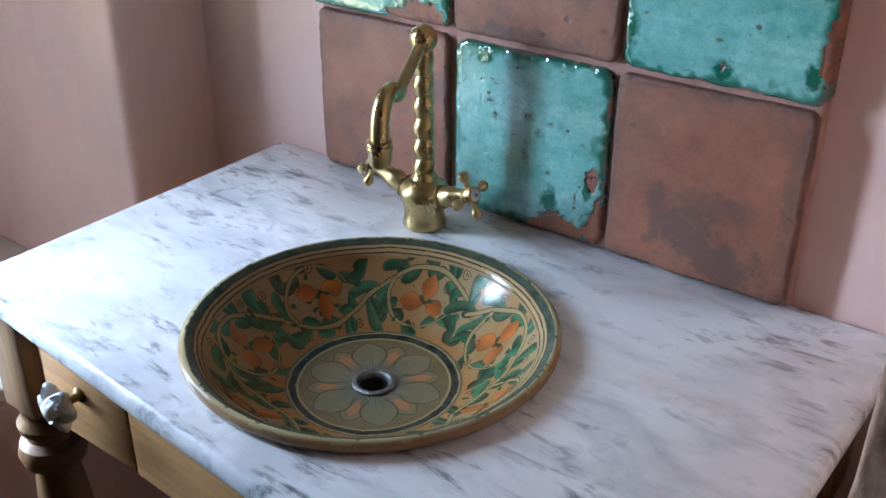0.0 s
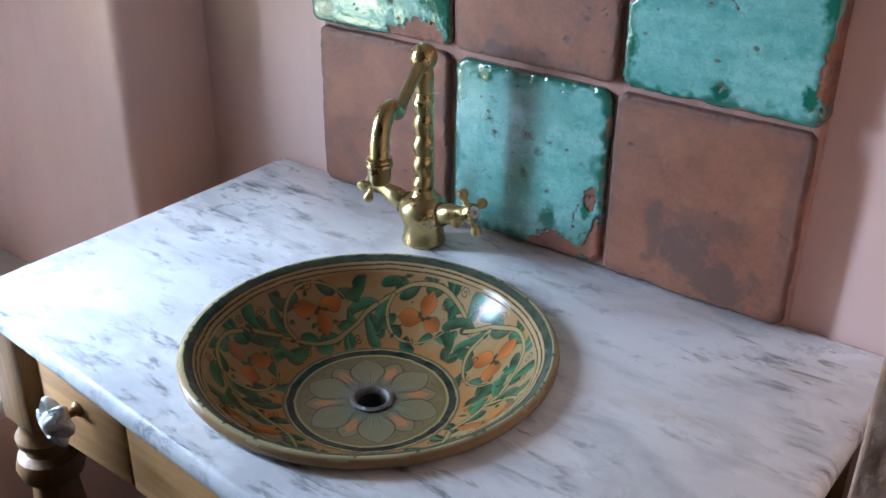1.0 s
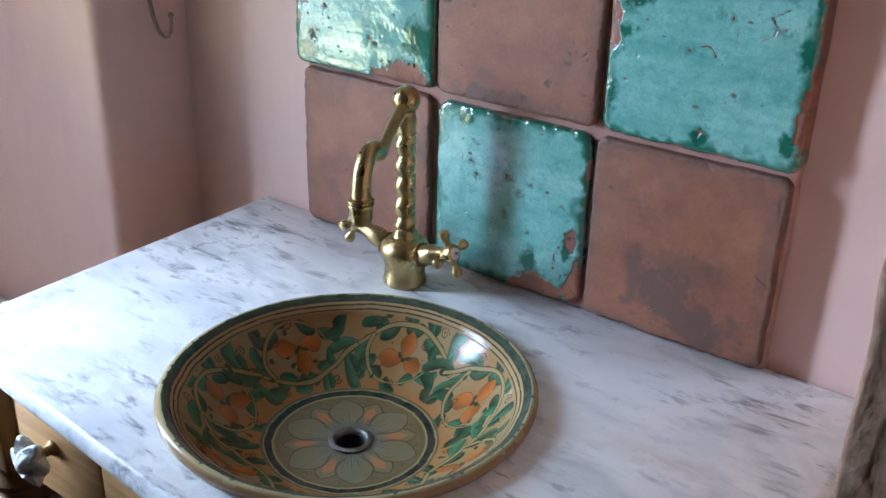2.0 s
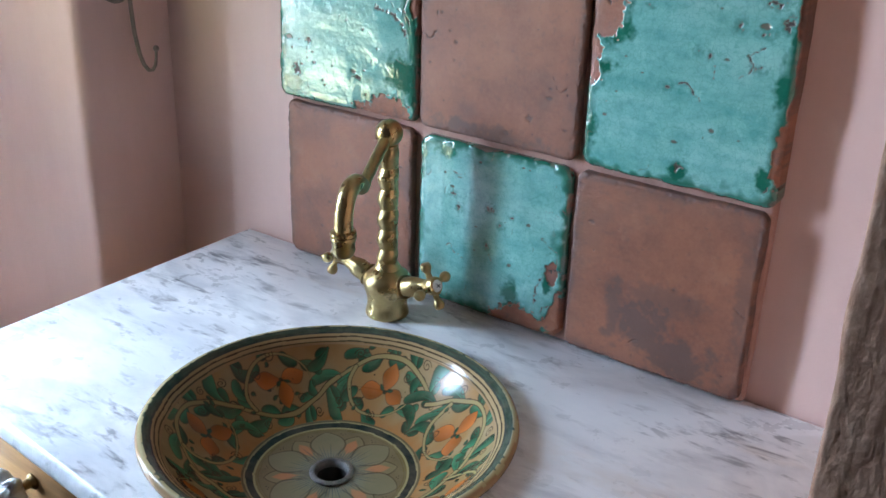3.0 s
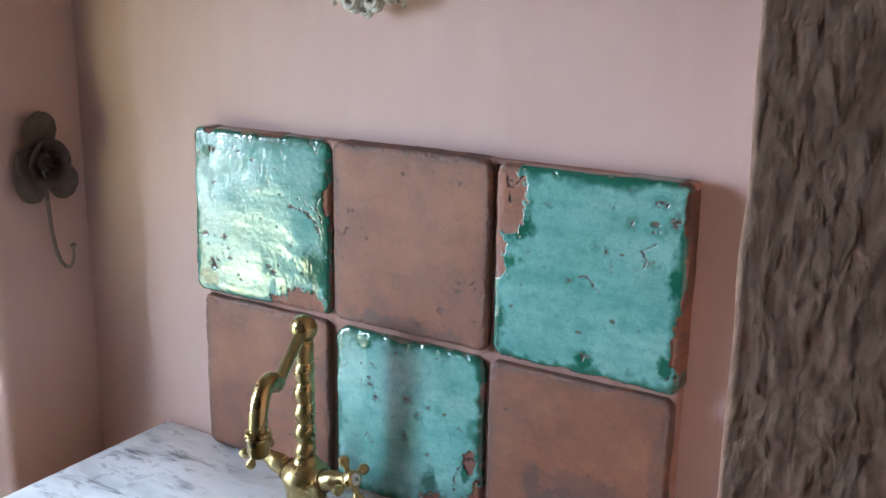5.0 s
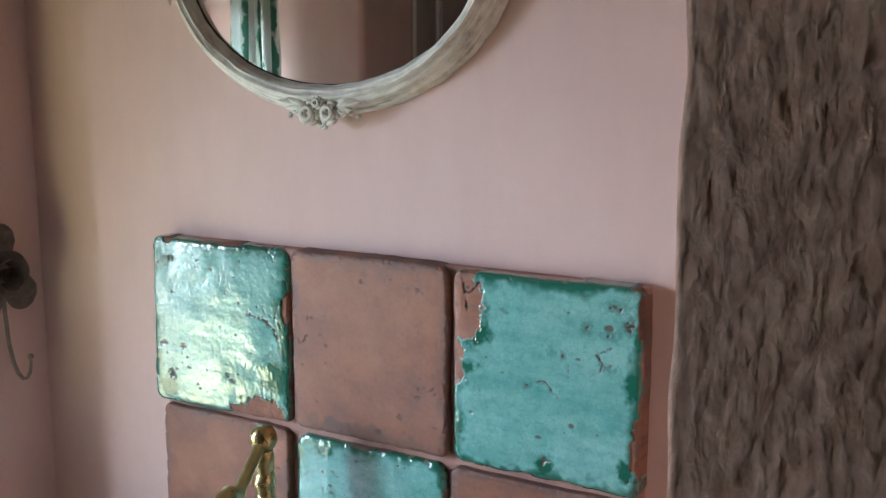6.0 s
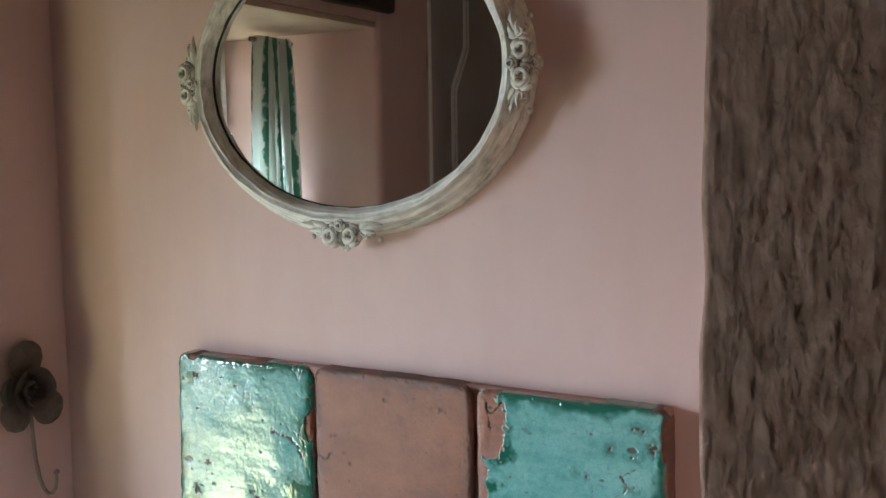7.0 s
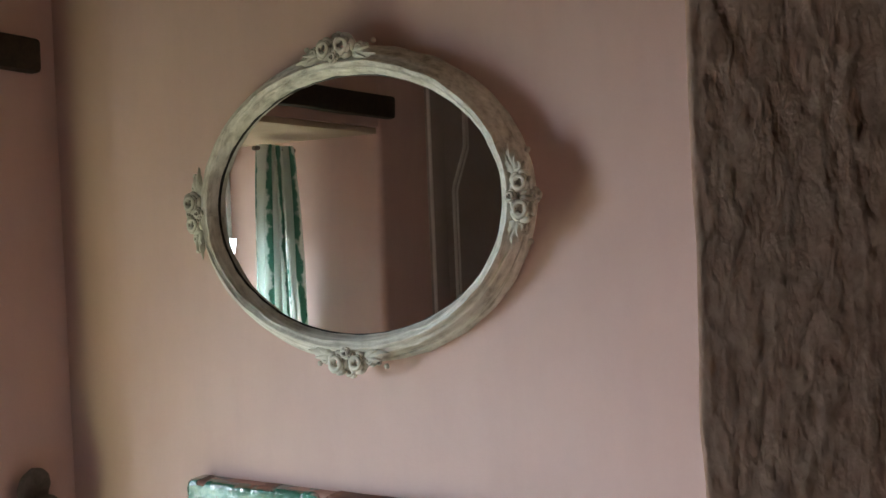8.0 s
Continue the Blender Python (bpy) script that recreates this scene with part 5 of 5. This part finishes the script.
def carved_leaf(bm, at, deg, length, width, m, lift=0.004):
    """A pointed leaf with a raised curl, lying on the frame."""
    n = 9
    c, s = math.cos(radians(deg)), math.sin(radians(deg))
    strips = []
    for i in range(n + 1):
        f = i / n
        w = width * math.sin(math.pi * min(1, f ** 0.7)) * 0.5 * (1 + 0.25 * math.sin(f * 22))
        row = []
        for q in (-1, -0.5, 0, 0.5, 1):
            u, v = f * length, q * w
            hgt = lift * (1 - q * q) * math.sin(math.pi * f) + lift * 0.9 * f + 0.0015 * (1 - abs(q))
            row.append(bm.verts.new(Vector(at) + m @ Vector((u * c - v * s, u * s + v * c, hgt))))
        strips.append(row)
    for a, b in zip(strips, strips[1:]):
        for k in range(4):
            bm.faces.new((a[k], a[k + 1], b[k + 1], b[k]))


face = Matrix(((1, 0, 0), (0, 0, -1), (0, 1, 0)))     # x right, y up, z out of the wall
for ang_deg in (90, -90, 180, 0):
    a = radians(ang_deg)
    mid = Vector((MC.x + (OW * 0.9 + IW * 0.1) * math.cos(a), MC.y - 0.018, MC.z + (OH * 0.9 + IH * 0.1) * math.sin(a)))
    if ang_deg == 0:
        mid.y -= 0.002
    tang = Vector((-math.sin(a), 0, math.cos(a)))
    outw = Vector((math.cos(a), 0, math.sin(a)))
    bm = bmesh.new()
    rosette(bm, mid + tang * 0.0125 + Vector((0, -0.004, 0)), 0.0145, face)
    rosette(bm, mid - tang * 0.0125 + outw * 0.001 + Vector((0, -0.005, 0)), 0.0155, face)
    rosette(bm, mid + outw * 0.010, 0.0095, face)
    rosette(bm, mid - outw * 0.010 + Vector((0, -0.010, 0)), 0.0080, face)
    rosette(bm, mid + tang * 0.029 - outw * 0.003 + Vector((0, -0.004, 0)), 0.0085, face)
    rosette(bm, mid - tang * 0.030 - outw * 0.003 + Vector((0, -0.004, 0)), 0.0080, face)
    for sgn in (1, -1):
        for k, (l, off) in enumerate(((0.034, -10), (0.024, 6), (0.022, -24))):
            deg = math.degrees(math.atan2(tang.z * sgn, tang.x * sgn)) - off * sgn
            carved_leaf(bm, mid + tang * sgn * 0.020 - outw * 0.006 + Vector((0, -0.006, 0)), deg, l, 0.012, face, 0.003)
            ball(bm, mid + tang * sgn * (0.024 + 0.010 * k) + outw * 0.004 * (k - 1), 0.0042 - 0.0006 * k, u=10, v=8)
    part("rose_carving", bm, M_FRAME, mframe, "cluster of carved roses and leaves", smooth=60)


# ---- iron rose hook on the window wall ----
hook = thing("rose_hook", (WEST, -0.05, 1.16), "dark iron coat hook shaped as a rose with leaves", "hook")
side = Matrix(((0, 0, 1), (1, 0, 0), (0, 1, 0)))      # x along the wall, y up, z into the room
RC = Vector((WEST + 0.020, -0.0440, 1.164))


def metal_leaf(deg, length, width, start=0.010, tilt=0.12):
    bm = bmesh.new()
    n = 14
    c, s = math.cos(radians(deg)), math.sin(radians(deg))
    grid = []
    for i in range(n + 1):
        f = i / n
        w = width * 0.5 * max(0.0, math.sin(math.pi * min(1, 0.10 + 0.90 * f ** 1.35))) ** 0.5 if f < 1 else 0.0008
        row = []
        for q in (-1, -0.6, -0.2, 0, 0.2, 0.6, 1):
            u, v = start + f * length, q * w
            z = -0.011 + tilt * f * length + 0.10 * abs(v) + 0.0006 * math.sin(f * 24 + abs(q) * 3)
            row.append(bm.verts.new(RC + side @ Vector((u * c - v * s, u * s + v * c, z))))
        grid.append(row)
    for a, b in zip(grid, grid[1:]):
        for k in range(6):
            bm.faces.new((a[k], a[k + 1], b[k + 1], b[k]))
    bmesh.ops.solidify(bm, geom=bm.faces[:], thickness=0.0011)
    return bm


for deg, l, w in ((97, 0.056, 0.050), (175, 0.034, 0.036), (230, 0.048, 0.048), (312, 0.050, 0.046)):
    part("leaf", metal_leaf(deg, l, w), M_IRON, hook)


def petal(r, a0, spread, h, flare):
    bm = bmesh.new()
    rows = []
    for i in range(7):
        f = i / 6
        row = []
        for k in range(11):
            q = k / 10 * 2 - 1
            a = a0 + q * spread * (0.55 + 0.45 * f)
            rr = r * (0.45 + 0.55 * f ** 0.7) + flare * f * f
            row.append(bm.verts.new(RC + side @ Vector((rr * math.cos(a), rr * math.sin(a), -0.006 + h * f * (1 - 0.22 * q * q)))))
        rows.append(row)
    for a, b in zip(rows, rows[1:]):
        for k in range(10):
            bm.faces.new((a[k], a[k + 1], b[k + 1], b[k]))
    bmesh.ops.solidify(bm, geom=bm.faces[:], thickness=0.0009)
    return bm


for r, count, h, flare, turn in ((0.0255, 5, 0.012, 0.005, 0.0), (0.0190, 4, 0.018, 0.002, 0.5), (0.0125, 3, 0.021, -0.001, 1.0), (0.0065, 2, 0.022, -0.001, 0.3)):
    for k in range(count):
        part("petal", petal(r, turn + 2 * math.pi * k / count, 2.6 / count * 1.35, h, flare), M_IRON, hook)
cup = ball(bmesh.new(), RC + Vector((-0.006, 0, 0)), 0.012, (0.6, 1, 1), u=16, v=10)
box(cup, (WEST + 0.0005, RC.y - 0.010, RC.z - 0.012), (RC.x - 0.006, RC.y + 0.010, RC.z + 0.012), 0.002)
part("back_plate", cup, M_IRON, hook)
path = [(-0.008, 0.0, -0.012), (-0.007, 0.0, -0.05), (-0.005, 0.001, -0.09), (-0.001, 0.003, -0.116), (0.003, 0.0055, -0.130), (0.008, 0.0085, -0.137), (0.013, 0.0110, -0.136), (0.0165, 0.0130, -0.129), (0.0180, 0.0138, -0.119), (0.0185, 0.0140, -0.110)]
arm = part("hook_arm", tube(bmesh.new(), [RC + Vector((x, y, z)) for x, y, z in path], [0.0026, 0.0027, 0.0028, 0.0027, 0.0026, 0.0025, 0.0024, 0.0022, 0.0020, 0.0020], 12), M_IRON, hook)
part("tip", ball(bmesh.new(), RC + Vector((0.0185, 0.0140, -0.108)), 0.0040, u=14, v=10), M_IRON, arm)
